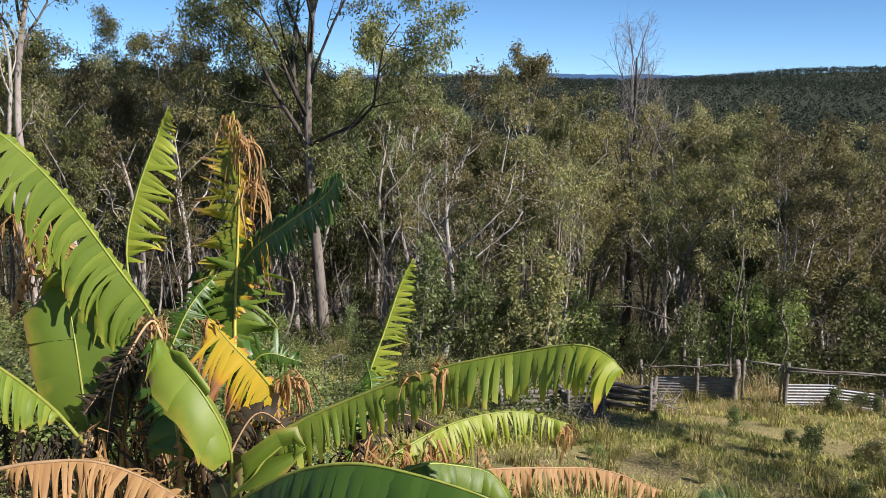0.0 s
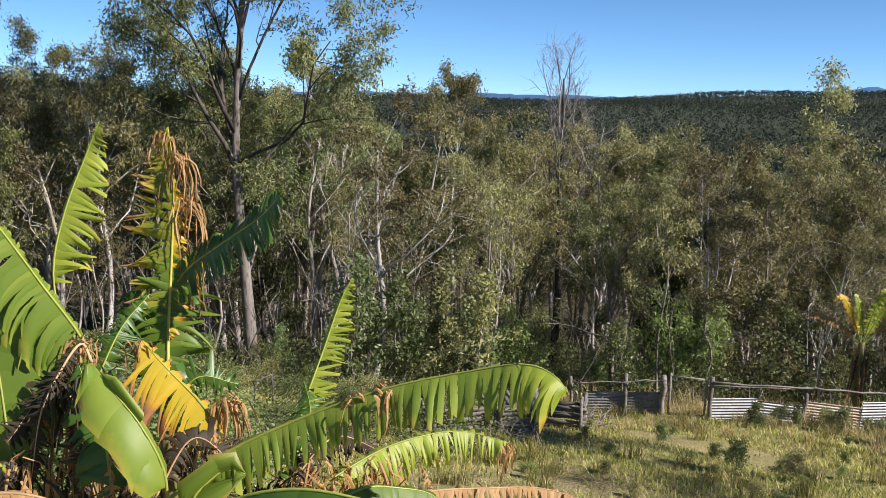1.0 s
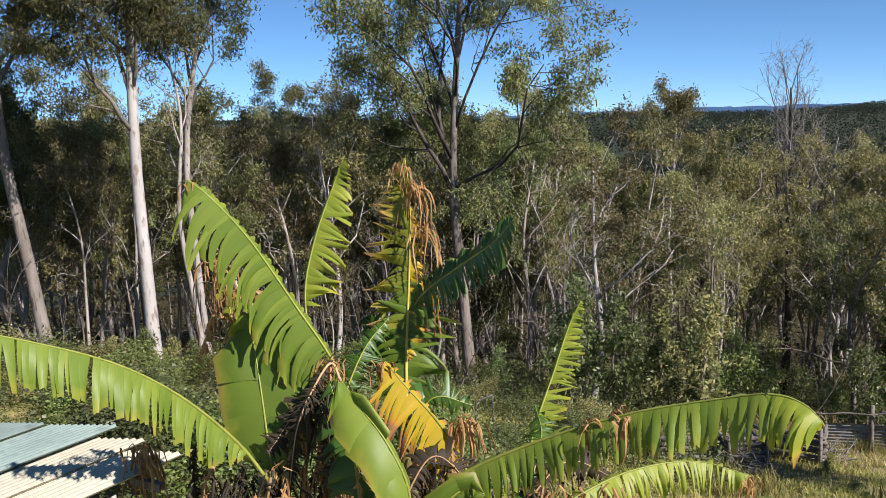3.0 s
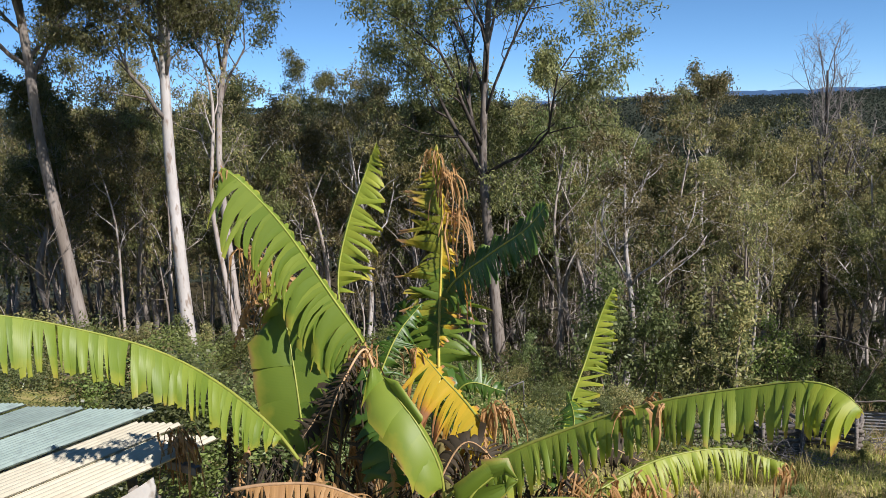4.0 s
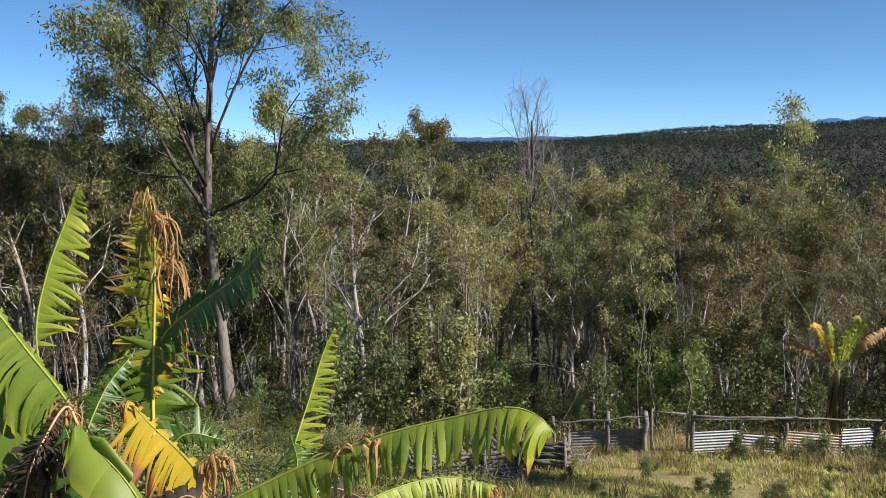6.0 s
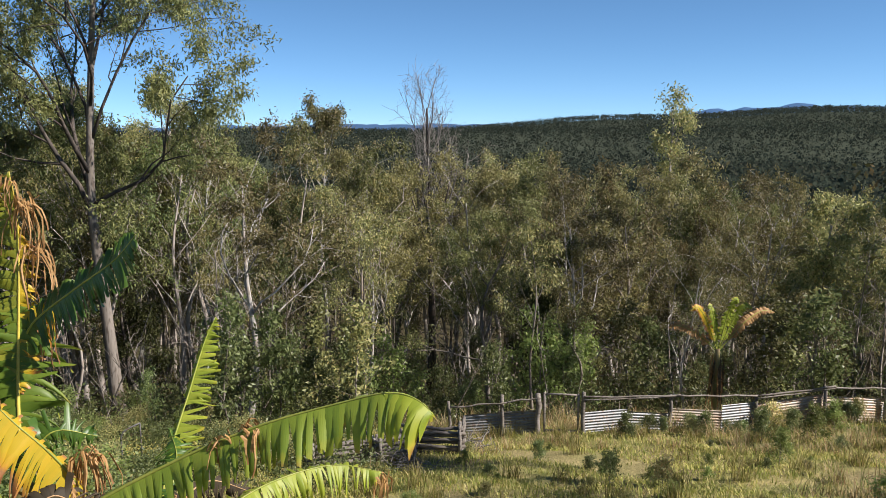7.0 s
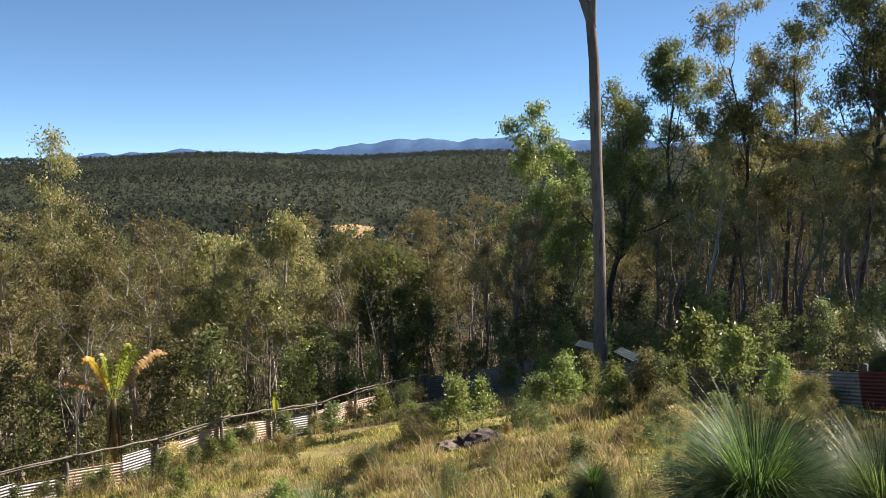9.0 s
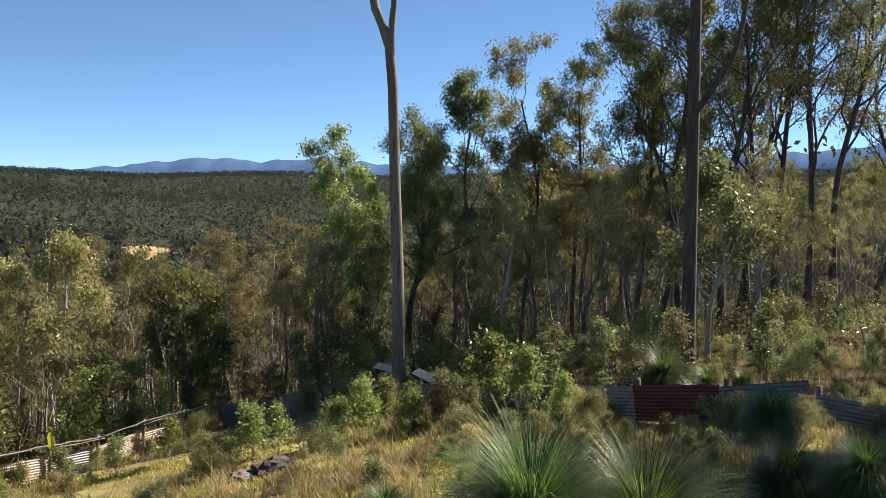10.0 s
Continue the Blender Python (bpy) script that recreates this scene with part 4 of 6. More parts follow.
def hanging_trash(plant, x, y, top, n, seed, spread=0.14, length=0.9):
    """Dry leaves that hang round a stem."""
    rng = np.random.default_rng(seed)
    o = np.array(plant.location)
    for i in range(n):
        az = rng.uniform(0, 6.28)
        out = np.array([math.cos(az), math.sin(az), 0]) * spread
        p = np.array([x, y, top + rng.uniform(-0.35, 0.15)])
        ln = length * rng.uniform(0.6, 1.2)
        line = np.array([p, p + out * 1.1 + (0, 0, 0.03), p + out * 1.9 + (0, 0, -0.3 * ln), p + out * 1.8 + rng.normal(size=3) * 0.05 + (0, 0, -ln)]) - o
        mat = B_DRY if rng.uniform() < 0.55 else B_DEAD
        me = blade_mesh(line, (math.cos(az), math.sin(az), 0.3), (0.075, 25, 0.6, 0.3), (0.075, 25, 0.6, 0.3), 0.015, mat, seed * 31 + i, 0.15, 0.9, 0.5)
        part("dry_leaf", me, plant)


def dry_ribbons(plant, at, n, length, spread, seed, mat, width=0.022):
    """Shrivelled ribbons that hang from one place."""
    rng = np.random.default_rng(seed)
    o = np.array(plant.location)
    verts, quads, uvs = [], [], []
    for i in range(n):
        az = rng.uniform(0, 6.283)
        out = np.array([math.cos(az), math.sin(az), 0.25])
        p = np.array(at) - o + rng.normal(size=3) * spread * np.array([0.7, 0.7, 0.35])
        ln = length * rng.uniform(0.45, 1.15)
        side = np.array([-math.sin(az), math.cos(az), 0]) * width * rng.uniform(0.5, 1.3) * 0.5
        d = out * rng.uniform(0.3, 1.0)
        first = len(verts)
        for k in range(6):
            v = k / 5
            curl = 1 - 0.6 * v
            verts += [p - side * curl, p + out * 0.006 + 0 * side, p + side * curl]
            uvs += [(i * 0.1, v)] * 3
            d = d * 0.62 + np.array([0, 0, -0.55]) + rng.normal(size=3) * 0.12
            p = p + d / np.linalg.norm(d) * ln / 5
            side = side + rng.normal(size=3) * width * 0.12
        for k in range(5):
            for c in (0, 1):
                a = first + 3 * k + c
                quads.append((a, a + 1, a + 4, a + 3))
    me = bpy.data.meshes.new("ribbons")
    me.from_pydata([tuple(v) for v in verts], [], quads)
    lay = me.uv_layers.new(name="leaf")
    for poly in me.polygons:
        for li in poly.loop_indices:
            lay.data[li].uv = uvs[me.loops[li].vertex_index]
    me.materials.append(mat)
    part("dry_leaf", me, plant)


def pseudostem(plant, x, y, top, r, lean=(0, 0)):
    o = np.array(plant.location)
    z0 = gz(x, y) - 0.1
    k = 9
    pts = [np.array([x - lean[0] * (1 - f), y - lean[1] * (1 - f), z0 + (top - z0) * f]) - o for f in np.linspace(0, 1, k)]
    g = Geo()
    tube(g, pts, [r * (1.3 - 0.6 * f) for f in np.linspace(0, 1, k)], 14)
    part("pseudostem", g.mesh("pseudostem", STEM, True), plant)


def big_banana():
    px, py = -1.5, 4.5
    plant = base_point("banana_plant", px, py, gz(px, py), "large banana plant with torn green, yellow and dry leaves", "banana plant")
    for x, y, top, r, lean in ((-1.93, 4.32, 2.5, 0.10, (0.1, 0)), (-1.13, 4.08, 2.35, 0.10, (-0.15, -0.1)), (-1.66, 4.7, 2.85, 0.11, (0, 0)), (-1.28, 5.05, 2.55, 0.10, (-0.05, 0)), (-0.5, 4.7, 2.15, 0.09, (-0.2, 0.05))):
        pseudostem(plant, x, y, top, r, lean)
    F = (0.1, -1, 0.1)
    banana_leaf(plant, [(-1.62, 4.75, 2.75), (-1.65, 4.71, 3.03), (-1.83, 4.64, 3.38), (-2.04, 4.53, 3.79), (-2.22, 4.44, 4.05), (-2.35, 4.44, 4.15)], (0.55, -0.75, 0.35),
                (0.40, 15, 0.9, 0.2), (0.06, 40, 0.3, 0.2), B_FRESH, 1, 0.036, 0.1, 0.33, 0.88, label="long green leaf torn into hanging strips")
    banana_leaf(plant, [(-1.75, 4.9, 2.6), (-1.86, 5.0, 2.95), (-1.93, 5.09, 3.35), (-1.87, 5.17, 3.70), (-1.76, 5.25, 4.02), (-1.67, 5.24, 4.22)], F,
                (0.05, 60, 0.1, 0.2), (0.26, -8, 0.14, -0.02), B_LIME, 2, 0.028, 0.42, 0.42, 0.35, label="upright yellow-green leaf with a frayed tip")
    upright = [(-1.28, 5.01, 2.52), (-1.31, 5.19, 2.91), (-1.30, 5.32, 3.41), (-1.29, 5.40, 3.88), (-1.31, 5.38, 4.19)]
    combed = banana_leaf(plant, upright, (0.0, -1, 0.1), (0.33, 4, 0.2, -0.05), (0, 0, 0, 0), B_TATTER, 3, 0.03, 0.30, 0.62, 0.45, 0.011, label="upright leaf, olive to yellow, combed into thin strips")
    combed.children[0].data.materials[0] = MIDRIB_GOLD
    banana_leaf(plant, upright[:4], (0.0, -1, 0.1), (0, 0, 0, 0), (0.20, 5, 0.5, 0.0), B_GOLD, 27, 0.022, 0.30, 0.7, 0.5, 0.006, label="golden strips drying to brown")
    banana_leaf(plant, upright[:3], (0.0, -1, 0.1), (0.34, 0, 0.55, 0.1), (0.36, 0, 0.5, 0.1), B_GREEN, 28, 0.03, 0.15, 0.6, 0.6, 0.006, label="drooping green strips of the lower blade")
    banana_leaf(plant, [(-1.34, 5.33, 3.02), (-1.23, 5.26, 3.29), (-0.95, 5.05, 3.53), (-0.70, 4.86, 3.72), (-0.56, 4.74, 3.88)], (-0.2, -0.75, 0.6),
                (0.14, 10, 0.15, 0.45), (0.21, 10, 0.5, 0.3), B_DARK_SHADED, 4, 0.024, 0.05, 0.45, 0.75, label="dark green glossy leaf slit into narrow strips")
    banana_leaf(plant, [(-0.58, 5.23, 2.0), (-0.51, 5.38, 2.37), (-0.39, 5.56, 2.70), (-0.28, 5.71, 3.01), (-0.20, 5.75, 3.17)], (-0.15, -1, 0.1),
                (0.06, 50, 0.1, 0.2), (0.20, -5, 0.05, 0.35), B_LIME, 5, 0.022, 0.2, 0.45, 0.4, label="narrow upright yellow-green leaf with a saw-edged margin")
    banana_leaf(plant, [(-1.12, 4.09, 2.36), (-0.82, 4.12, 2.62), (-0.40, 4.06, 2.85), (0.03, 3.94, 3.05), (0.42, 3.81, 3.18), (0.60, 3.72, 3.24), (0.68, 3.67, 3.245)], (0.15, -0.45, 0.9),
                (0.24, 30, 0.6, 0.1), (0.25, 10, 0.88, 0.1), B_FRESH, 6, 0.03, 0.1, 0.34, 0.95, 0.009, label="long arching green leaf hanging in strips")
    banana_leaf(plant, [(0.60, 3.72, 3.24), (0.68, 3.67, 3.245), (0.75, 3.62, 3.22), (0.80, 3.58, 3.17)], (0.15, -0.45, 0.9),
                (0.15, 30, 0.8, 0.0), (0.28, 5, 0.95, 0.0), B_LIME, 26, 0.03, 0.02, 0.3, 0.75, 0.005, label="yellow tip of the arching leaf")
    banana_leaf(plant, [(-0.5, 4.5, 2.15), (-0.10, 4.81, 2.28), (0.18, 5.04, 2.30), (0.51, 5.18, 2.29), (0.82, 5.16, 2.22)], (0.1, -0.5, 0.8),
                (0.15, 30, 0.7, 0.1), (0.27, 5, 0.85, 0.0), B_LIME, 7, 0.02, 0.2, 0.6, 0.7, label="low yellow-green leaf with a browned tip")
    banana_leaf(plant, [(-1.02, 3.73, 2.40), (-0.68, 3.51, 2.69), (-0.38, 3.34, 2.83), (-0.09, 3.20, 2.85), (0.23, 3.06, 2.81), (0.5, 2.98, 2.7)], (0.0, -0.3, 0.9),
                (0.25, 35, 0.6, 0.1), (0.30, 15, 0.85, 0.05), B_DARK_SHADED, 8, 0.06, 0.1, 0.12, 0.7, 0.009, label="broad green leaf coloured dark for shade, close to the house")
    banana_leaf(plant, [(-1.90, 4.23, 2.48), (-2.04, 4.17, 2.73), (-2.23, 3.97, 3.05), (-2.42, 3.71, 3.31), (-2.66, 3.43, 3.50), (-2.87, 3.18, 3.63), (-3.05, 2.96, 3.69)], (0.35, -0.35, 0.85),
                (0.28, 10, 0.85, 0.05), (0.22, 35, 0.6, 0.1), B_FRESH, 9, 0.03, 0.1, 0.32, 0.9, 0.009, label="long arching green leaf over the shed roof")
    banana_leaf(plant, [(-1.94, 4.43, 2.3), (-2.00, 4.49, 2.62), (-2.06, 4.58, 2.91), (-2.13, 4.68, 3.16), (-2.20, 4.75, 3.32)], (0.2, -1, 0.0),
                (0.26, 10, 0.2, 0.2), (0.36, 0, 0.25, 0.25), B_GREEN, 10, 0.2, 0.12, 0.1, 0.7, label="broad whole green leaf")
    banana_leaf(plant, [(-1.06, 3.98, 2.3), (-1.06, 3.98, 2.60), (-1.17, 4.00, 2.84), (-1.32, 4.08, 2.99), (-1.44, 4.19, 3.09)], (0.5, -0.7, 0.5),
                (0.22, 0, 0.66, -0.1), (0.05, 40, 0.3, 0.2), B_FRESH, 11, 0.25, 0.25, 0.05, 0.8, label="broad whole light green leaf folded at the midrib")
    banana_leaf(plant, [(-0.80, 4.62, 2.3), (-0.93, 4.61, 2.59), (-1.04, 4.60, 2.76), (-1.18, 4.58, 2.93), (-1.31, 4.60, 3.08)], (0.3, -0.8, 0.4),
                (0.36, 5, 0.62, -0.1), (0.12, 50, 0.5, 0.0), B_GOLD, 12, 0.022, 0.1, 0.35, 0.85, label="golden yellow leaf with scorched brown tips")
    banana_leaf(plant, [(-1.77, 3.09, 2.91), (-1.61, 3.12, 2.93), (-1.40, 3.16, 2.92), (-1.20, 3.15, 2.86), (-1.01, 3.11, 2.77)], (0.0, -0.4, 0.9),
                (0.18, 30, 0.8, 0.0), (0.26, 5, 0.9, 0.0), B_DRY, 13, 0.016, 0.08, 0.6, 0.7, 0.008, True, "dead brown leaf hanging in ribbons")
    banana_leaf(plant, [(-0.5, 4.3, 2.15), (-0.03, 4.35, 2.23), (0.26, 4.46, 2.24), (0.59, 4.53, 2.22), (0.95, 4.57, 2.19), (1.28, 4.49, 2.10)], (0.0, -0.4, 0.9),
                (0.15, 30, 0.8, 0.0), (0.22, 5, 0.92, 0.0), B_DRY, 14, 0.016, 0.25, 0.7, 0.75, 0.008, True, "dead brown leaf hanging in ribbons")
    banana_leaf(plant, [(-0.6, 4.3, 2.05), (-0.40, 4.02, 2.30), (-0.12, 4.20, 2.39), (0.09, 4.29, 2.35), (0.28, 4.31, 2.29), (0.39, 4.25, 2.15)], (0.1, -0.5, 0.9),
                (0.2, 30, 0.7, 0.1), (0.22, 5, 0.7, 0.1), B_GREEN, 15, 0.06, 0.2, 0.2, 0.7, label="low green leaf with a curled tip")
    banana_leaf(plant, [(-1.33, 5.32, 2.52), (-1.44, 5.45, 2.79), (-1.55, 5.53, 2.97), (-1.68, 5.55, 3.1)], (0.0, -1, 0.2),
                (0.25, 0, 0.3, 0.1), (0.25, 0, 0.3, 0.1), B_DARK_SHADED, 16, 0.03, 0.12, 0.5, 0.5, label="leaf slit into strips, shade put into its dark green")
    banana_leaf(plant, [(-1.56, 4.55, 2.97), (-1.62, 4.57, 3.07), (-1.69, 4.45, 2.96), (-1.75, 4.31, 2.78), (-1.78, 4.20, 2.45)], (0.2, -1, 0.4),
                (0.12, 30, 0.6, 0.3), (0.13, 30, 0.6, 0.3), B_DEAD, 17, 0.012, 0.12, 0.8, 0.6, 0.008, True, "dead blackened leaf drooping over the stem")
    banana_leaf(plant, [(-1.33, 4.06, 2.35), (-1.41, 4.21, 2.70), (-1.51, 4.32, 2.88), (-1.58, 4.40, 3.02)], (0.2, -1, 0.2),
                (0.20, 5, 0.5, 0.1), (0.15, 5, 0.4, 0.1), B_DARK_SHADED, 18, 0.05, 0.12, 0.4, 0.6, label="green leaf coloured dark for shade behind the folded one")
    banana_leaf(plant, [(-1.05, 3.95, 2.35), (-0.94, 3.90, 2.46), (-0.87, 3.91, 2.56), (-0.75, 3.92, 2.65), (-0.66, 3.88, 2.64)], (0.0, -0.9, 0.5),
                (0.10, 0, 0.2, 0.1), (0.15, 10, 0.4, 0.1), B_GREEN, 19, 0.3, 0.2, 0.05, 0.6, 0.01, label="small curled green leaf")
    banana_leaf(plant, [(-2.05, 4.6, 2.5), (-2.23, 4.83, 2.86), (-2.36, 4.96, 3.11), (-2.46, 5.10, 3.38), (-2.48, 5.13, 3.53)], (0.2, -1, 0.1),
                (0.18, 10, 0.5, 0.1), (0.2, 0, 0.5, 0.1), B_TATTER, 20, 0.04, 0.2, 0.8, 0.6, label="yellowing leaf with dry brown scraps")
    banana_leaf(plant, [(-1.7, 4.7, 2.7), (-1.95, 4.75, 3.2), (-2.2, 4.85, 3.45), (-2.45, 4.9, 3.3), (-2.6, 4.92, 2.95)], (-0.3, -0.7, 0.6),
                (0.12, 20, 0.8, 0.1), (0.14, 20, 0.8, 0.1), B_DRY, 21, 0.03, 0.3, 0.8, 0.6, 0.008, True, "dry brown leaf broken over beside the green one")
    # leaves in the heart of the clump, the shade there put into dark colours
    for i, (a, b, c, mat) in enumerate((((-1.9, 4.55, 2.45), (-2.05, 4.8, 2.95), (-2.3, 4.95, 3.3), B_DARK_SHADED), ((-1.7, 4.8, 2.6), (-1.55, 5.0, 3.0), (-1.4, 5.15, 3.2), B_DARK_SHADED), ((-1.6, 4.6, 2.6), (-1.75, 4.5, 2.85), (-1.95, 4.35, 2.6), B_DEAD),
                                        ((-1.3, 4.9, 2.4), (-1.1, 4.9, 2.75), (-0.85, 4.95, 2.7), B_DARK_SHADED), ((-1.55, 4.5, 2.5), (-1.5, 4.35, 2.8), (-1.55, 4.2, 2.5), B_DEAD), ((-0.6, 4.75, 2.05), (-0.3, 4.95, 2.35), (0.0, 5.1, 2.2), B_DEAD),
                                        ((-0.6, 4.7, 2.0), (-0.45, 5.1, 2.4), (-0.5, 5.4, 2.55), B_DARK_SHADED), ((-1.2, 4.3, 2.3), (-1.0, 4.4, 2.6), (-0.75, 4.45, 2.35), B_DEAD))):
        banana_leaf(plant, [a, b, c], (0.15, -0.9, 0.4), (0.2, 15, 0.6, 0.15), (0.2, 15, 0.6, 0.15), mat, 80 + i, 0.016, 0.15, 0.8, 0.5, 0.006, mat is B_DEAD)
    # shrivelled brown leaf ends and sheaths
    for i, (p, n, ln, sp, mat) in enumerate((
            ((-1.62, 4.5, 2.72), 30, 0.45, 0.10, B_DRY), ((-1.42, 4.45, 2.62), 26, 0.42, 0.09, B_DRY), ((-0.86, 4.62, 2.72), 34, 0.33, 0.06, B_DRY), ((-1.62, 4.62, 3.06), 26, 0.28, 0.06, B_DRY), ((-2.42, 4.85, 3.62), 26, 0.42, 0.06, B_DRY),
            ((-2.33, 4.9, 3.28), 24, 0.4, 0.07, B_DRY), ((-2.2, 4.75, 2.95), 24, 0.4, 0.06, B_DRY), ((-1.25, 5.38, 4.02), 30, 0.34, 0.05, B_DRY), ((-1.2, 5.36, 3.75), 22, 0.36, 0.05, B_DRY), ((-1.18, 5.3, 3.4), 16, 0.36, 0.05, B_GOLD),
            ((-1.33, 5.36, 4.15), 16, 0.16, 0.05, B_DRY), ((-0.42, 4.5, 2.28), 40, 0.5, 0.13, B_DRY), ((-0.2, 4.55, 2.26), 40, 0.5, 0.13, B_DRY), ((0.02, 4.6, 2.25), 34, 0.45, 0.12, B_DRY), ((-0.6, 4.4, 2.3), 30, 0.45, 0.12, B_DEAD),
            ((-1.85, 4.25, 2.5), 34, 0.5, 0.10, B_DEAD), ((-2.05, 4.3, 2.45), 30, 0.5, 0.1, B_DEAD), ((-1.75, 4.3, 2.55), 30, 0.5, 0.1, B_DRY), ((-2.2, 4.4, 2.4), 26, 0.5, 0.1, B_DEAD), ((-1.3, 4.2, 2.45), 30, 0.5, 0.1, B_DEAD), ((-1.6, 4.4, 2.95), 30, 0.55, 0.09, B_DEAD),
            ((-2.34, 4.44, 4.14), 8, 0.1, 0.02, B_DRY), ((-1.32, 4.58, 3.08), 14, 0.14, 0.04, B_DRY), ((0.0, 3.95, 3.04), 18, 0.22, 0.05, B_DRY), ((-0.15, 4.0, 2.98), 12, 0.2, 0.05, B_DRY), ((0.8, 5.14, 2.2), 16, 0.2, 0.05, B_DRY), ((-3.42, 5.58, 2.06), 40, 0.34, 0.09, B_DRY), ((-3.36, 5.50, 2.02), 26, 0.42, 0.06, B_DRY))):
        dry_ribbons(plant, p, n, ln, sp, 120 + i, mat, 0.012 if p[2] > 3.3 else 0.018)
    for i, (x, y, top, n) in enumerate(((-1.93, 4.32, 2.45, 7), (-1.13, 4.08, 2.2, 6), (-1.6, 4.55, 2.6, 8), (-1.28, 5.0, 2.5, 6), (-0.5, 4.7, 2.2, 8), (-0.2, 4.75, 2.2, 5), (-2.2, 4.5, 2.4, 5), (-0.9, 4.65, 2.6, 3), (0.1, 4.7, 2.2, 7), (-0.75, 4.5, 2.3, 7), (-1.4, 4.3, 2.5, 7), (-2.45, 4.7, 2.3, 5), (0.3, 4.9, 2.1, 5))):
        hanging_trash(plant, x, y, top, n, 40 + i)


big_banana()


def small_bananas():
    x, y = 13.4, 21.6
    z = gz(x, y)
    plant = base_point("banana_plant", x, y, z, "small banana plant with yellowing leaves behind the fence", "banana plant")
    pseudostem(plant, x, y, z + 2.3, 0.10)
    for i, (dx, dy, up, mat) in enumerate(((-1.0, -0.1, 1.55, B_GOLD), (0.5, -0.2, 1.75, B_LIME), (1.9, 0.1, 1.25, B_DRY), (-0.3, 0.1, 1.5, B_LIME), (1.0, -0.1, 1.5, B_LIME), (-1.5, 0.2, 0.9, B_DRY))):
        top = z + 2.2
        banana_leaf(plant, [(x, y, top), (x + dx * 0.4, y + dy * 0.4, top + up * 0.6), (x + dx * 0.75, y + dy, top + up * 0.9), (x + dx, y + dy, top + up * 0.85)], (0.1, -1, 0.4),
                    (0.18, 10, 0.4, 0.1), (0.18, 10, 0.4, 0.1), mat, 60 + i, 0.06, 0.2, 0.4, 0.6, 0.014)
    hanging_trash(plant, x, y, z + 2.05, 16, 66, 0.11, 1.5)
    x, y = 17.0, 18.9
    z = gz(x, y)
    plant = base_point("banana_sucker", x, y, z, "young banana sucker with one furled leaf", "banana plant")
    pseudostem(plant, x, y, z + 0.9, 0.03)
    banana_leaf(plant, [(x, y, z + 0.8), (x + 0.02, y, z + 1.1), (x + 0.0, y, z + 1.4), (x - 0.06, y, z + 1.6)], (0.2, -1, 0.1), (0.16, 0, 0.2, 0.1), (0.12, 0, 0.1, 0.1), B_LIME, 70, 0.3, 0.15, 0.1, 0.4, 0.01)


small_bananas()


# ---------------------------------------------------------------- fences and timber
def corrugated(length, height, amp=0.013, pitch=0.078, seg=3, along=True):
    """A corrugated sheet, its waves running along its length, standing in the x-z plane."""
    g = Geo()
    k = int(height / pitch * 8)
    zs = np.linspace(0, height, k + 1)
    off = amp * np.sin(zs / pitch * 2 * math.pi)
    xs = np.linspace(0, length, seg + 1)
    front = np.stack([np.repeat(xs, k + 1), np.tile(off, seg + 1), np.tile(zs, seg + 1)], -1)
    i, j = np.meshgrid(np.arange(seg), np.arange(k), indexing="ij")
    q = np.stack([i * (k + 1) + j, (i + 1) * (k + 1) + j, (i + 1) * (k + 1) + j + 1, i * (k + 1) + j + 1], -1).reshape(-1, 4)
    g.add(front, q)
    g.add(front + (0, 0.003, 0), q[:, ::-1])
    return g


def turned(ob, p, q):
    """Lays an object along the line from p to q, keeping it upright."""
    p, q = Vector(p), Vector(q)
    d = q - p
    ob.matrix_basis = Matrix.Translation(p) @ Matrix.Rotation(math.atan2(d.y, d.x), 4, "Z") @ Matrix.Rotation(-math.atan2(d.z, math.hypot(d.x, d.y)), 4, "Y")


def pole_mesh(length, r, seed, sides=7):
    rng = np.random.default_rng(seed)
    k = 7
    pts = np.stack([np.linspace(0, length, k), rng.normal(size=k) * 0.012, rng.normal(size=k) * 0.014], -1)
    g = Geo()
    tube(g, pts, r * rng.uniform(0.8, 1.15, k), sides)
    return g.mesh("pole", TIMBER, True)


def post(fence, x, y, h, r, seed, name="post"):
    rng = np.random.default_rng(seed)
    k = 5
    pts = np.stack([rng.normal(size=k) * 0.015, rng.normal(size=k) * 0.015, np.linspace(-0.25, h, k)], -1)
    g = Geo()
    tube(g, pts, r * rng.uniform(0.85, 1.15, k), 8)
    ob = part(name, g.mesh("post", TIMBER, True), fence)
    ob.location = Vector((x, y, gz(x, y))) - fence.location
    return ob


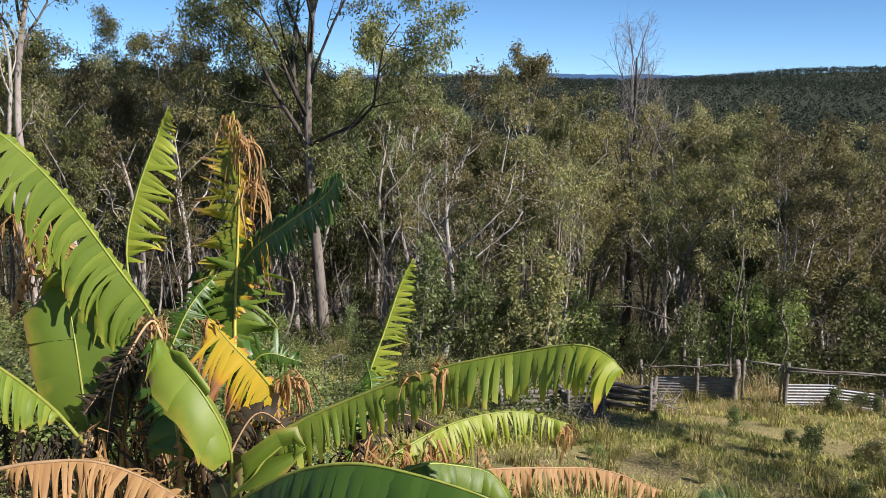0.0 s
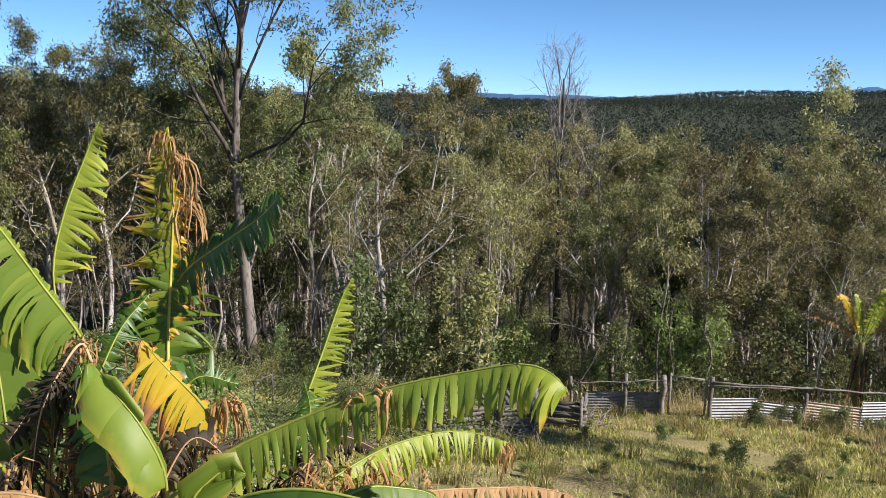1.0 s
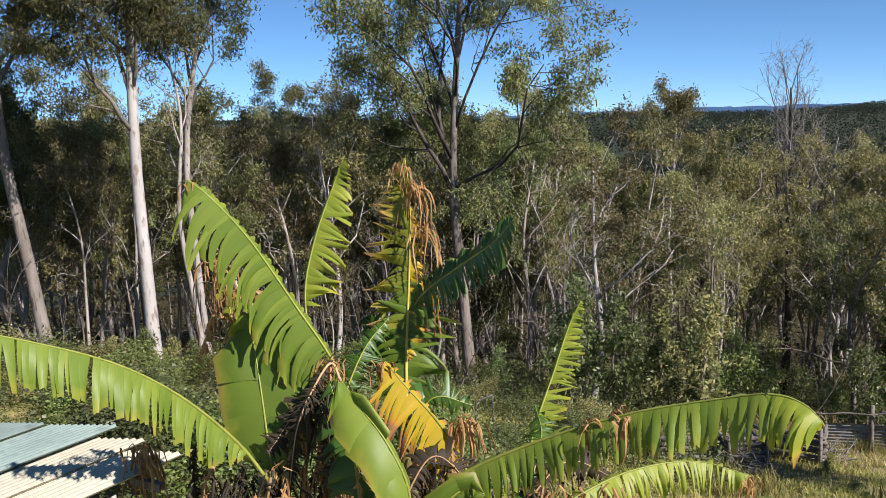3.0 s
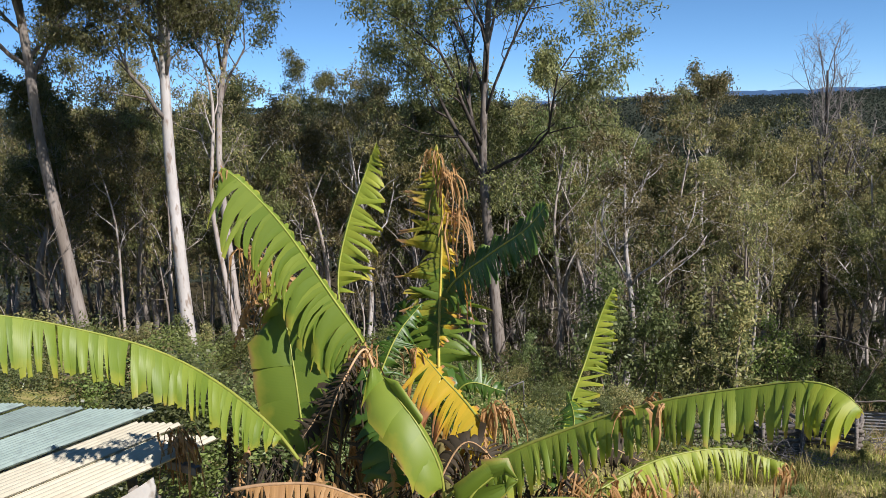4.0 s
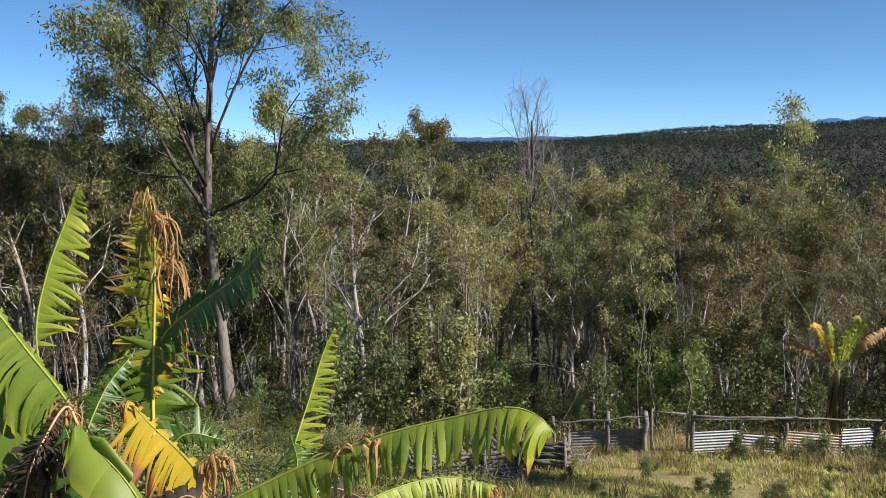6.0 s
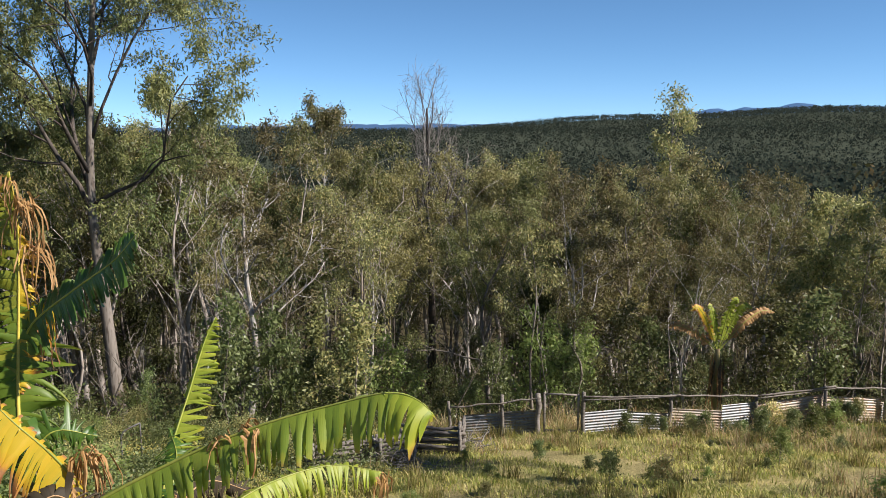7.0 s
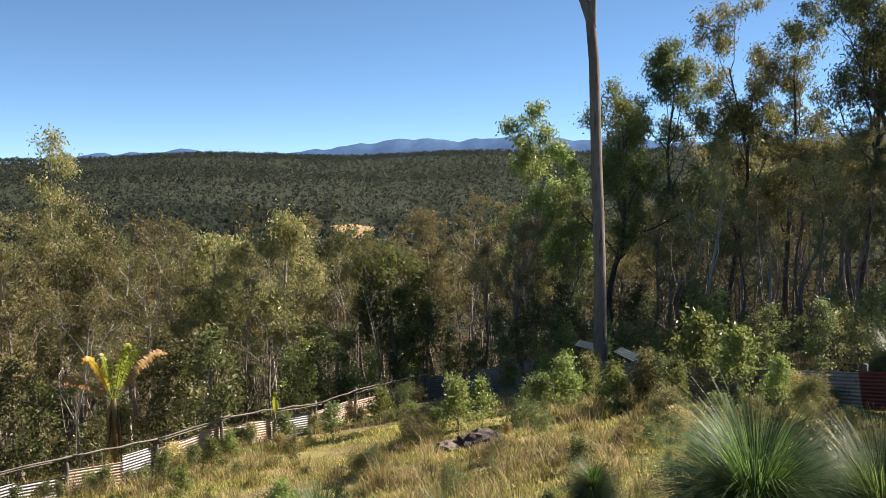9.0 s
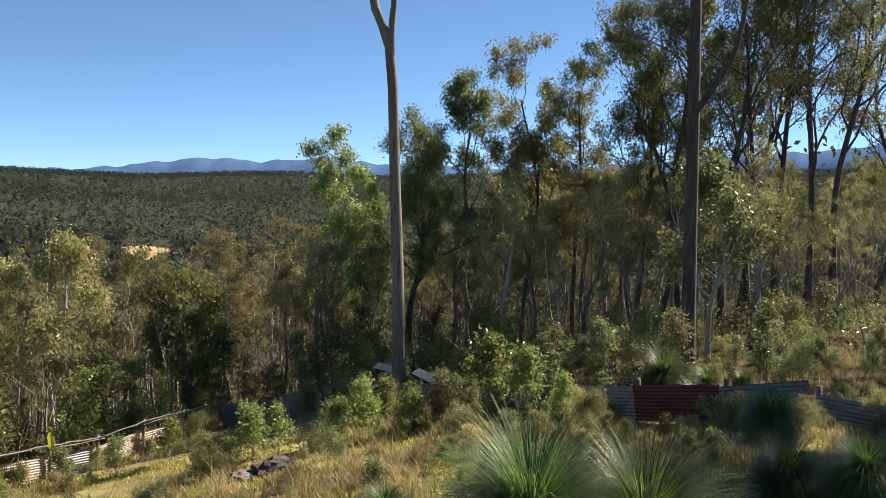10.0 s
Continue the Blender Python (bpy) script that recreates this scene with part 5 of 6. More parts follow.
def fences():
    # the long run beyond the lawn
    runs = [((5.6, 21.0), (6.55, 20.75), 0.60, GALV, "a"), ((6.55, 20.75), (7.45, 20.42), 0.62, GALV, "a"),
            ((8.5, 19.95), (9.8, 20.1), 0.55, GALV, "b"), ((9.8, 20.1), (11.1, 20.15), 0.52, GALV, "b"), ((11.1, 20.15), (12.6, 20.0), 0.62, RUST, "b"),
            ((12.6, 19.97), (13.7, 20.1), 0.78, GALV, "b"), ((13.7, 20.1), (15.9, 20.2), 0.76, RUST, "b"), ((15.9, 20.22), (18.0, 20.3), 0.74, RUST, "b"), ((18.0, 20.3), (20.0, 20.5), 0.72, GALV, "b"),
            ((20.0, 20.5), (22.2, 20.7), 0.70, RUST, "b"), ((22.2, 20.7), (24.3, 20.8), 0.6, RUST, "b"), ((24.3, 20.8), (26.4, 20.9), 0.6, GALV, "b")]
    fence = base_point("iron_fence", 14.0, 20.3, gz(14.0, 20.3), "low fence of weathered corrugated iron on bush poles", "fence")
    rng = np.random.default_rng(31)
    for i, (p, q, h, mat, _) in enumerate(runs):
        ln = math.dist(p, q)
        ob = part("sheet", corrugated(ln + 0.05, h).mesh("sheet", mat, True), fence)
        lift = rng.uniform(0.0, 0.05)
        turned(ob, Vector((*p, gz(*p) + lift)) - fence.location, Vector((*q, gz(*q) + lift + rng.normal() * 0.02)) - fence.location)
    for i, (x, y, h, r) in enumerate(((5.2, 21.1, 1.0, 0.05), (6.55, 20.68, 1.15, 0.055), (7.45, 20.36, 1.1, 0.07), (8.5, 19.88, 1.15, 0.055), (11.1, 20.05, 1.05, 0.05), (13.72, 20.02, 1.0, 0.05), (16.0, 20.12, 1.05, 0.05),
                                       (18.1, 20.2, 1.1, 0.05), (20.1, 20.4, 1.1, 0.05), (22.3, 20.6, 1.1, 0.05), (24.4, 20.7, 1.1, 0.05), (26.4, 20.8, 1.2, 0.07))):
        post(fence, x, y, h, r, 400 + i)
    tops = [(5.2, 21.0, 0.85), (6.55, 20.6, 0.95), (7.4, 20.3, 1.0)]
    for i in range(2):
        p, q = tops[i], tops[i + 1]
        ob = part("rail", pole_mesh(math.dist(p[:2], q[:2]) + 0.1, 0.022, 500 + i), fence)
        turned(ob, Vector((p[0], p[1], gz(p[0], p[1]) + p[2])) - fence.location, Vector((q[0], q[1], gz(q[0], q[1]) + q[2])) - fence.location)
    line = [(8.5, 19.8), (11.1, 19.95), (13.7, 19.95), (16.0, 20.05), (18.1, 20.1), (20.1, 20.3), (22.3, 20.5), (24.4, 20.65), (26.4, 20.75)]
    for i in range(len(line) - 1):
        p, q = line[i], line[i + 1]
        for k, (h, r) in enumerate(((1.02, 0.026), (0.93, 0.018))):
            if k and i % 2:
                continue
            ob = part("rail", pole_mesh(math.dist(p, q) + 0.25, r, 520 + 3 * i + k), fence)
            turned(ob, Vector((*p, gz(*p) + h)) - fence.location, Vector((*q, gz(*q) + h + (0.04 if k else 0))) - fence.location)
    # the gate in it
    gate = base_point("gate", 7.6, 20.33, gz(7.6, 20.33), "light timber-framed wire gate in the iron fence", "gate")
    o = gate.location
    a, b = Vector((7.6, 20.33, 0)), Vector((8.4, 19.95, 0))
    za, zb = gz(a.x, a.y), gz(b.x, b.y)
    for name, p, q, r in (("stile", (a.x, a.y, za + 0.03), (a.x, a.y, za + 1.12), 0.035), ("stile", (b.x, b.y, zb + 0.03), (b.x, b.y, zb + 1.1), 0.03), ("bar", (a.x, a.y, za + 1.08), (b.x, b.y, zb + 1.06), 0.028), ("bar", (a.x, a.y, za + 0.08), (b.x, b.y, zb + 0.08), 0.035)):
        g = Geo()
        tube(g, [Vector(p) - o, (Vector(p) + Vector(q)) / 2 - o + Vector((0, 0.005, 0.004)), Vector(q) - o], [r, r * 0.95, r], 7)
        part(name, g.mesh(name, TIMBER, True), gate)
    # the side fence, in shade
    side = [((26.6, 20.6), (27.2, 18.6), 0.9, GALV), ((27.2, 18.6), (27.2, 16.4), 0.95, GALV), ((27.2, 16.4), (27.0, 13.9), 1.0, GALV), ((27.0, 13.9), (25.2, 11.6), 1.0, GALV), ((25.2, 11.6), (23.5, 9.4), 0.9, GALV), ((23.5, 9.4), (21.9, 7.4), 0.8, RUST),
            ((21.9, 7.4), (20.6, 5.6), 0.75, GALV), ((20.6, 5.6), (19.35, 3.4), 0.78, GALV), ((19.35, 3.4), (18.34, 1.42), 0.8, RED_IRON), ((18.34, 1.42), (17.5, -0.3), 0.76, GALV), ((17.5, -0.3), (16.6, -2.2), 0.5, GALV), ((16.6, -2.2), (15.6, -4.4), 0.5, GALV)]
    fence = base_point("iron_fence", 22.0, 7.5, gz(22.0, 7.5), "corrugated iron side fence with one dull red sheet", "fence")
    for i, (p, q, h, mat) in enumerate(side):
        ob = part("sheet", corrugated(math.dist(p, q) + 0.04, h).mesh("sheet", mat, True), fence, "dull red painted sheet" if mat is RED_IRON else "")
        turned(ob, Vector((*p, gz(*p))) - fence.location, Vector((*q, gz(*q))) - fence.location)
        post(fence, p[0] + 0.08, p[1], h + 0.15, 0.05, 440 + i)
    # two pale sheets that lie along the fence top
    for x, y, z, rz, ln in ((24.2, 10.6, -1.60, 52, 1.7), (26.3, 13.2, -1.9, 75, 0.9)):
        ob = new("iron_sheet", corrugated(ln, 0.32).mesh("loose sheet", CREAM_ROOF, True))
        ob.matrix_world = pose(x, y, z, 62, 0, rz)
        tagged(ob, "loose pale iron sheet lying on the fence top", "sheet")


fences()


def timber_bins():
    """Low cribs of stacked split timber."""
    rng = np.random.default_rng(77)
    for n, (x, y, ln, rows, turn, th) in enumerate(((3.55, 18.0, 1.15, 8, -18, 0.085), (1.2, 17.0, 1.9, 5, 8, 0.10), (2.6, 17.0, 0.9, 7, 14, 0.09))):
        z = gz(x, y)
        crib = base_point("timber_bin", x, y, z - 0.05, "low bin of stacked weathered split timber", "compost bin", "timber bins")
        crib.rotation_euler = (0, 0, radians(turn))
        for r in range(rows):
            me = pole_mesh(ln * rng.uniform(0.95, 1.08), th * 0.5, 700 + 20 * n + r, 6)
            ob = part("log", me, crib)
            ob.location = (rng.normal() * 0.02, rng.normal() * 0.02, (r + 0.5) * th)
        for ex in (0.05, ln - 0.05):
            for ey in (-0.09, 0.09):
                g = Geo()
                tube(g, [(ex, ey, -0.2), (ex + 0.01, ey, rows * th * 0.6), (ex, ey, rows * th + 0.1)], [0.04, 0.04, 0.035], 7)
                part("stake", g.mesh("stake", TIMBER, True), crib)
        for r in range(0, rows, 2):
            for ex in (0.0, ln):
                ob = part("log", pole_mesh(0.9, th * 0.45, 760 + 20 * n + r, 6), crib)
                ob.matrix_basis = pose(ex, 0, (r + 1.0) * th, 0, 0, 90)


timber_bins()


def metal_hoop():
    x, y = -2.45, 17.0
    z = gz(x, y)
    ob = base_point("metal_frame", x, y, z, "bent galvanised pipe frame, coloured dark for shade", "pipe frame")
    g = Geo()
    tube(g, smooth_line([(0, 0, 0), (0, 0, 0.5), (0.0, 0, 0.85), (0.08, 0, 0.98), (0.35, 0.1, 1.08)], 16), np.full(16, 0.016), 8)
    part("pipe", g.mesh("pipe", SHADED_STEEL, True), ob)
    g = Geo()
    tube(g, [(0.36, 0.1, 0), (0.35, 0.1, 1.08)], [0.014, 0.014], 8)
    part("upright", g.mesh("upright", SHADED_STEEL, True), ob)


metal_hoop()


# ---------------------------------------------------------------- the shed
def shed():
    ob = base_point("shed", -4.9, 5.6, gz(-4.9, 5.6), "low shed roofed in pale green and cream corrugated iron", "shed")
    o = ob.location
    along = Vector((0.40, 0.917, 0)).normalized()
    across = Vector((-0.90, 0.39, -0.18)).normalized()

    def roof(end, length, width, mat, label):
        """A sheet that ends at end, lies back along the roof and spreads down to the left."""
        s = part("roof_sheet", corrugated(length, width, 0.016, 0.10, 4).mesh("roof sheet", mat, True), ob, label)
        m = Matrix((along, across.cross(along), across)).transposed().to_4x4()
        s.matrix_basis = Matrix.Translation(Vector(end) - along * length - o) @ m

    roof((-3.23, 5.82, 1.93), 2.6, 0.80, CREAM_ROOF, "cream roof sheet")
    roof((-3.80, 6.30, 1.825), 3.0, 0.90, CREAM_ROOF, "cream roof sheet")
    roof((-4.33, 6.77, 1.75), 3.2, 1.08, TEAL_ROOF, "pale green roof sheet")
    roof((-5.34, 7.16, 1.585), 3.2, 1.12, TEAL_ROOF, "pale green roof sheet")
    roof((-6.36, 7.60, 1.42), 3.2, 1.12, TEAL_ROOF, "pale green roof sheet")
    roof((-7.38, 8.0, 1.25), 3.2, 1.12, TEAL_ROOF, "pale green roof sheet")
    for dx, dy, h in ((-3.72, 5.35, 1.78), (-4.3, 4.0, 1.75), (-6.4, 7.4, 1.3), (-7.3, 5.2, 1.3)):
        g = Geo()
        zz = gz(dx, dy)
        tube(g, [Vector((dx, dy, zz - 0.2)) - o, Vector((dx, dy, h)) - o], [0.045, 0.04], 8)
        part("post", g.mesh("post", TIMBER, True), ob)
    # a bowed white sheet for a wall, and a bent steel bracket
    g = Geo()
    k = 12
    u, w = np.meshgrid(np.linspace(0, 1, k), np.linspace(0, 1, k), indexing="ij")
    base = np.array((-3.88, 4.35, 0.76)) - np.array(o)
    v = base + u[..., None] * np.array((0.42, 0.92, 0.0)) * 1.0 + w[..., None] * np.array((-0.03, 0.0, 1.08)) + (np.sin(u * 3.14) * 0.10 + 0.06 * np.sin(w * 3.14))[..., None] * np.array((0.9, -0.4, 0))
    i, j = np.meshgrid(np.arange(k - 1), np.arange(k - 1), indexing="ij")
    q = np.stack([i * k + j, (i + 1) * k + j, (i + 1) * k + j + 1, i * k + j + 1], -1).reshape(-1, 4)
    g.add(v.reshape(-1, 3), q)
    g.add(v.reshape(-1, 3) - (0.004, 0, 0), q[:, ::-1])
    part("wall_sheet", g.mesh("wall sheet", WHITE_SHEET, True), ob, "stained white bowed wall sheet")
    bm = bmesh.new()
    for m in (Matrix.Translation((0, 0, 0)) @ Matrix.Diagonal((0.05, 0.30, 0.006, 1)), Matrix.Translation((0.027, 0, -0.03)) @ Matrix.Diagonal((0.005, 0.30, 0.06, 1)), Matrix.Translation((-0.027, 0, -0.03)) @ Matrix.Diagonal((0.005, 0.30, 0.06, 1))):
        bmesh.ops.create_cube(bm, size=1.0, matrix=m)
    me = bpy.data.meshes.new("bracket")
    bm.to_mesh(me)
    bm.free()
    me.materials.append(GALV)
    br = part("bracket", me, ob, "bent galvanised bracket")
    br.matrix_basis = Matrix.Translation(Vector((-3.36, 5.48, 1.86)) - o) @ Matrix.Rotation(radians(70), 4, "Z")


shed()


# ---------------------------------------------------------------- grass trees
def needle_mesh(seed, n, length, spread, mat, rise=0.0, width=0.006, sag=1.0):
    rng = np.random.default_rng(seed)
    az = rng.uniform(0, 6.283, n)
    tilt = np.radians(4 + spread * rng.uniform(0, 1, n) ** 0.75)
    d = np.stack([np.cos(az) * np.sin(tilt), np.sin(az) * np.sin(tilt), np.cos(tilt)], -1)
    ln = length * rng.uniform(0.7, 1.1, n) * (1 - 0.15 * tilt / 2)
    k = 6
    p = np.stack([np.cos(az) * 0.03, np.sin(az) * 0.03, rng.uniform(0, 0.1, n) + rise], -1)
    side = np.stack([-np.sin(az), np.cos(az), np.zeros(n)], -1)
    rows = []
    sg = sag * rng.uniform(0.6, 1.4, n)
    for i in range(k):
        f = i / (k - 1)
        w = width * (1 - 0.8 * f * f)
        rows.append(np.stack([p - side * w * 0.5, p + side * w * 0.5], 1))
        d = d + np.stack([np.cos(az), np.sin(az), 0 * az], -1) * 0.10 + np.array([0, 0, -1.0]) * (0.10 * sg * (0.3 + np.sin(tilt)) * (0.3 + f))[:, None] + rng.normal(size=(n, 3)) * 0.02
        d = d / np.linalg.norm(d, axis=1)[:, None]
        p = p + d * (ln / (k - 1))[:, None]
    v = np.stack(rows, 1)                       # n, k, 2, 3
    base = np.arange(n)[:, None] * (2 * k) + 2 * np.arange(k - 1)[None]
    q = np.stack([base, base + 1, base + 3, base + 2], -1).reshape(-1, 4)
    g = Geo()
    g.add(v.reshape(-1, 3), q)
    return g.mesh("needles", mat)


def grass_trees():
    outer = [needle_mesh(900 + i, 7500 if i == 0 else 3600, 1.0, 112, NEEDLE, 0, 0.007 if i == 0 else 0.010, 3.9) for i in range(3)]
    inner = [needle_mesh(920 + i, 420, 0.66, 32, NEEDLE_YOUNG, 0.03, 0.011) for i in range(2)]
    thatch = needle_mesh(940, 900, 0.85, 18, THATCH, 0, 0.014, 0.5)
    thatch.transform(Matrix.Diagonal((1.6, 1.6, -1, 1)))
    spec = [(6.65, 1.75, 1.76, 1.12), (6.95, 0.92, 1.74, 1.0), (6.5, 4.5, 0.8, 0.62), (6.5, 3.75, 0.9, 0.68), (6.6, 6.4, 0.35, 0.55), (7.9, 7.7, -0.5, 0.85), (6.2, 7.2, -0.1, 0.45), (9.48, -0.03, 1.65, 0.55),
            (9.52, -0.73, 1.79, 0.58), (12.5, 0.3, 1.5, 0.62), (20.7, 3.05, 0.1, 1.0), (21.7, 2.2, -0.1, 0.6), (22.5, 1.4, -0.2, 0.5), (2.75, 7.2, 0.1, 0.6), (9.6, 4.6, 0.4, 0.5), (20.0, 9.3, -1.9, 0.5)]
    for i, (x, y, z, s) in enumerate(spec):
        zg = gz(x, y)
        ob = base_point("grass_tree", x, y, zg, "grass tree with a dense fountain of long green needles", "grass tree", "grass trees")
        g = Geo()
        top = max(z - zg, 0.1)
        tube(g, [(0, 0, -0.1), (0, 0, top * 0.5), (0, 0, top + 0.05)], [0.17 * s, 0.15 * s, 0.12 * s], 10)
        part("trunk", g.mesh("trunk", BARK_DARK, True), ob)
        if top > 0.5:
            c = part("thatch", thatch, ob, "drooping thatch of dead brown needles")
            c.location, c.scale = (0, 0, top - 0.02), (s * 0.8, s * 0.8, min(s * 0.6, top / 0.9))
        for name, me in (("skirt", outer[0 if i < 2 else 1 + i % 2]), ("tuft", inner[i % 2])):
            c = part(name, me, ob, "upright bright young needles" if name == "tuft" else "")
            c.location = (0, 0, top)
            c.scale = (s, s, s)
            c.rotation_euler = (0, 0, i * 1.7)


grass_trees()


# ---------------------------------------------------------------- grass, weeds, stones
def blades(geo, at, height, width, rng, bend=0.5):
    n = len(at)
    az = rng.uniform(0, 6.283, n)
    out = np.stack([np.cos(az), np.sin(az), np.zeros(n)], -1)
    side = np.stack([-np.sin(az), np.cos(az), np.zeros(n)], -1) * (width * rng.uniform(0.7, 1.3, n))[:, None] * 0.5
    h = (height * rng.uniform(0.5, 1.2, n))[:, None]
    lean = out * h * (bend * rng.uniform(0.1, 1.0, n))[:, None]
    up = np.array([0, 0, 1.0])
    m, t = at + up * h * 0.6 + lean * 0.35, at + up * h * 0.95 + lean
    v = np.stack([at - side, at + side, m + side * 0.8, m - side * 0.8, t], 1)
    b = np.arange(n)[:, None] * 5
    q = np.concatenate([b + np.array([0, 1, 2, 3]), b + np.array([3, 2, 4, 4])])
    geo.add(v.reshape(-1, 3), q)


def scatter(rng, n, lo, hi, yaw0, yaw1):
    yaw, d = rng.uniform(yaw0, yaw1, n), np.sqrt(rng.uniform(lo * lo, hi * hi, n))
    return -np.sin(np.radians(yaw)) * d, np.cos(np.radians(yaw)) * d


def grass():
    rng = np.random.default_rng(21)
    g = Geo()
    x, y = scatter(rng, 170000, 8.5, 26, -98, 8)
    ok = in_yard(x, y) & (np.sin(x * 0.7) * np.sin(y * 0.8 + 1) + 0.4 * np.sin(x * 2.1 + y * 1.3) + rng.normal(size=len(x)) * 0.35 > -0.35)
    x, y = x[ok], y[ok]
    blades(g, np.stack([x, y, ground_height(x, y) - 0.01], -1), np.full(len(x), 0.12), np.full(len(x), 0.02), rng, 1.2)
    tagged(new("lawn_grass", g.mesh("lawn grass", LAWN)), "short patchy lawn grass, green and straw coloured", "grass", kind="stuff")
    g = Geo()
    cx, cy = scatter(rng, 1700, 8, 29, -98, -16)
    keep = in_yard(cx, cy) & ((cx > 9) | (cy > 15) & (cx > 5)) & (np.sin(cx * 0.55 + 0.6) + np.sin(cy * 0.6 + 2.0) + rng.normal(size=len(cx)) * 0.6 > 0.1)
    cx, cy = cx[keep], cy[keep]
    bx, by = rng.uniform(4, 27, 260), rng.uniform(20.7, 24.5, 260)
    rx = rng.uniform(19.5, 30, 160)
    cx, cy = np.concatenate([cx, bx, rx]), np.concatenate([cy, by, rng.uniform(-6, 9, 160) * 1.0])
    ok = (cy > 20) | (cx > 18.2 + (cy + 1.4) * 0.5 + 1.0) | (np.arange(len(cx)) < len(cx) - 160)
    cx, cy = cx[ok], cy[ok]
    k = 60
    x, y = np.repeat(cx, k) + rng.normal(size=len(cx) * k) * 0.16, np.repeat(cy, k) + rng.normal(size=len(cx) * k) * 0.16
    hh = np.repeat(rng.uniform(0.16, 0.36, len(cx)) * (1 + 0.9 * (rng.uniform(size=len(cx)) < 0.25)), k)
    blades(g, np.stack([x, y, ground_height(x, y) - 0.01], -1), hh, np.full(len(x), 0.014), rng, 1.3)
    t = Geo()
    cx, cy = scatter(rng, 240, 9, 24, -90, 2)
    keep = in_yard(cx, cy)
    cx, cy = np.concatenate([cx[keep], [2.9, 4.2, 3.1, 6.9]]), np.concatenate([cy[keep], [13.3, 11.4, 13.6, 12.2]])
    k = 70
    x, y = np.repeat(cx, k) + rng.normal(size=len(cx) * k) * 0.1, np.repeat(cy, k) + rng.normal(size=len(cx) * k) * 0.1
    blades(t, np.stack([x, y, ground_height(x, y) - 0.01], -1), np.repeat(rng.uniform(0.15, 0.5, len(cx)), k), np.full(len(x), 0.012), rng, 1.0)
    tagged(new("grass_tussocks", t.mesh("tussocks", LAWN)), "taller grass tussocks in the lawn", "grass", kind="stuff")
    tagged(new("dry_grass", g.mesh("dry grass", STRAW)), "long golden dry grass in clumps", "grass", kind="stuff")


grass()


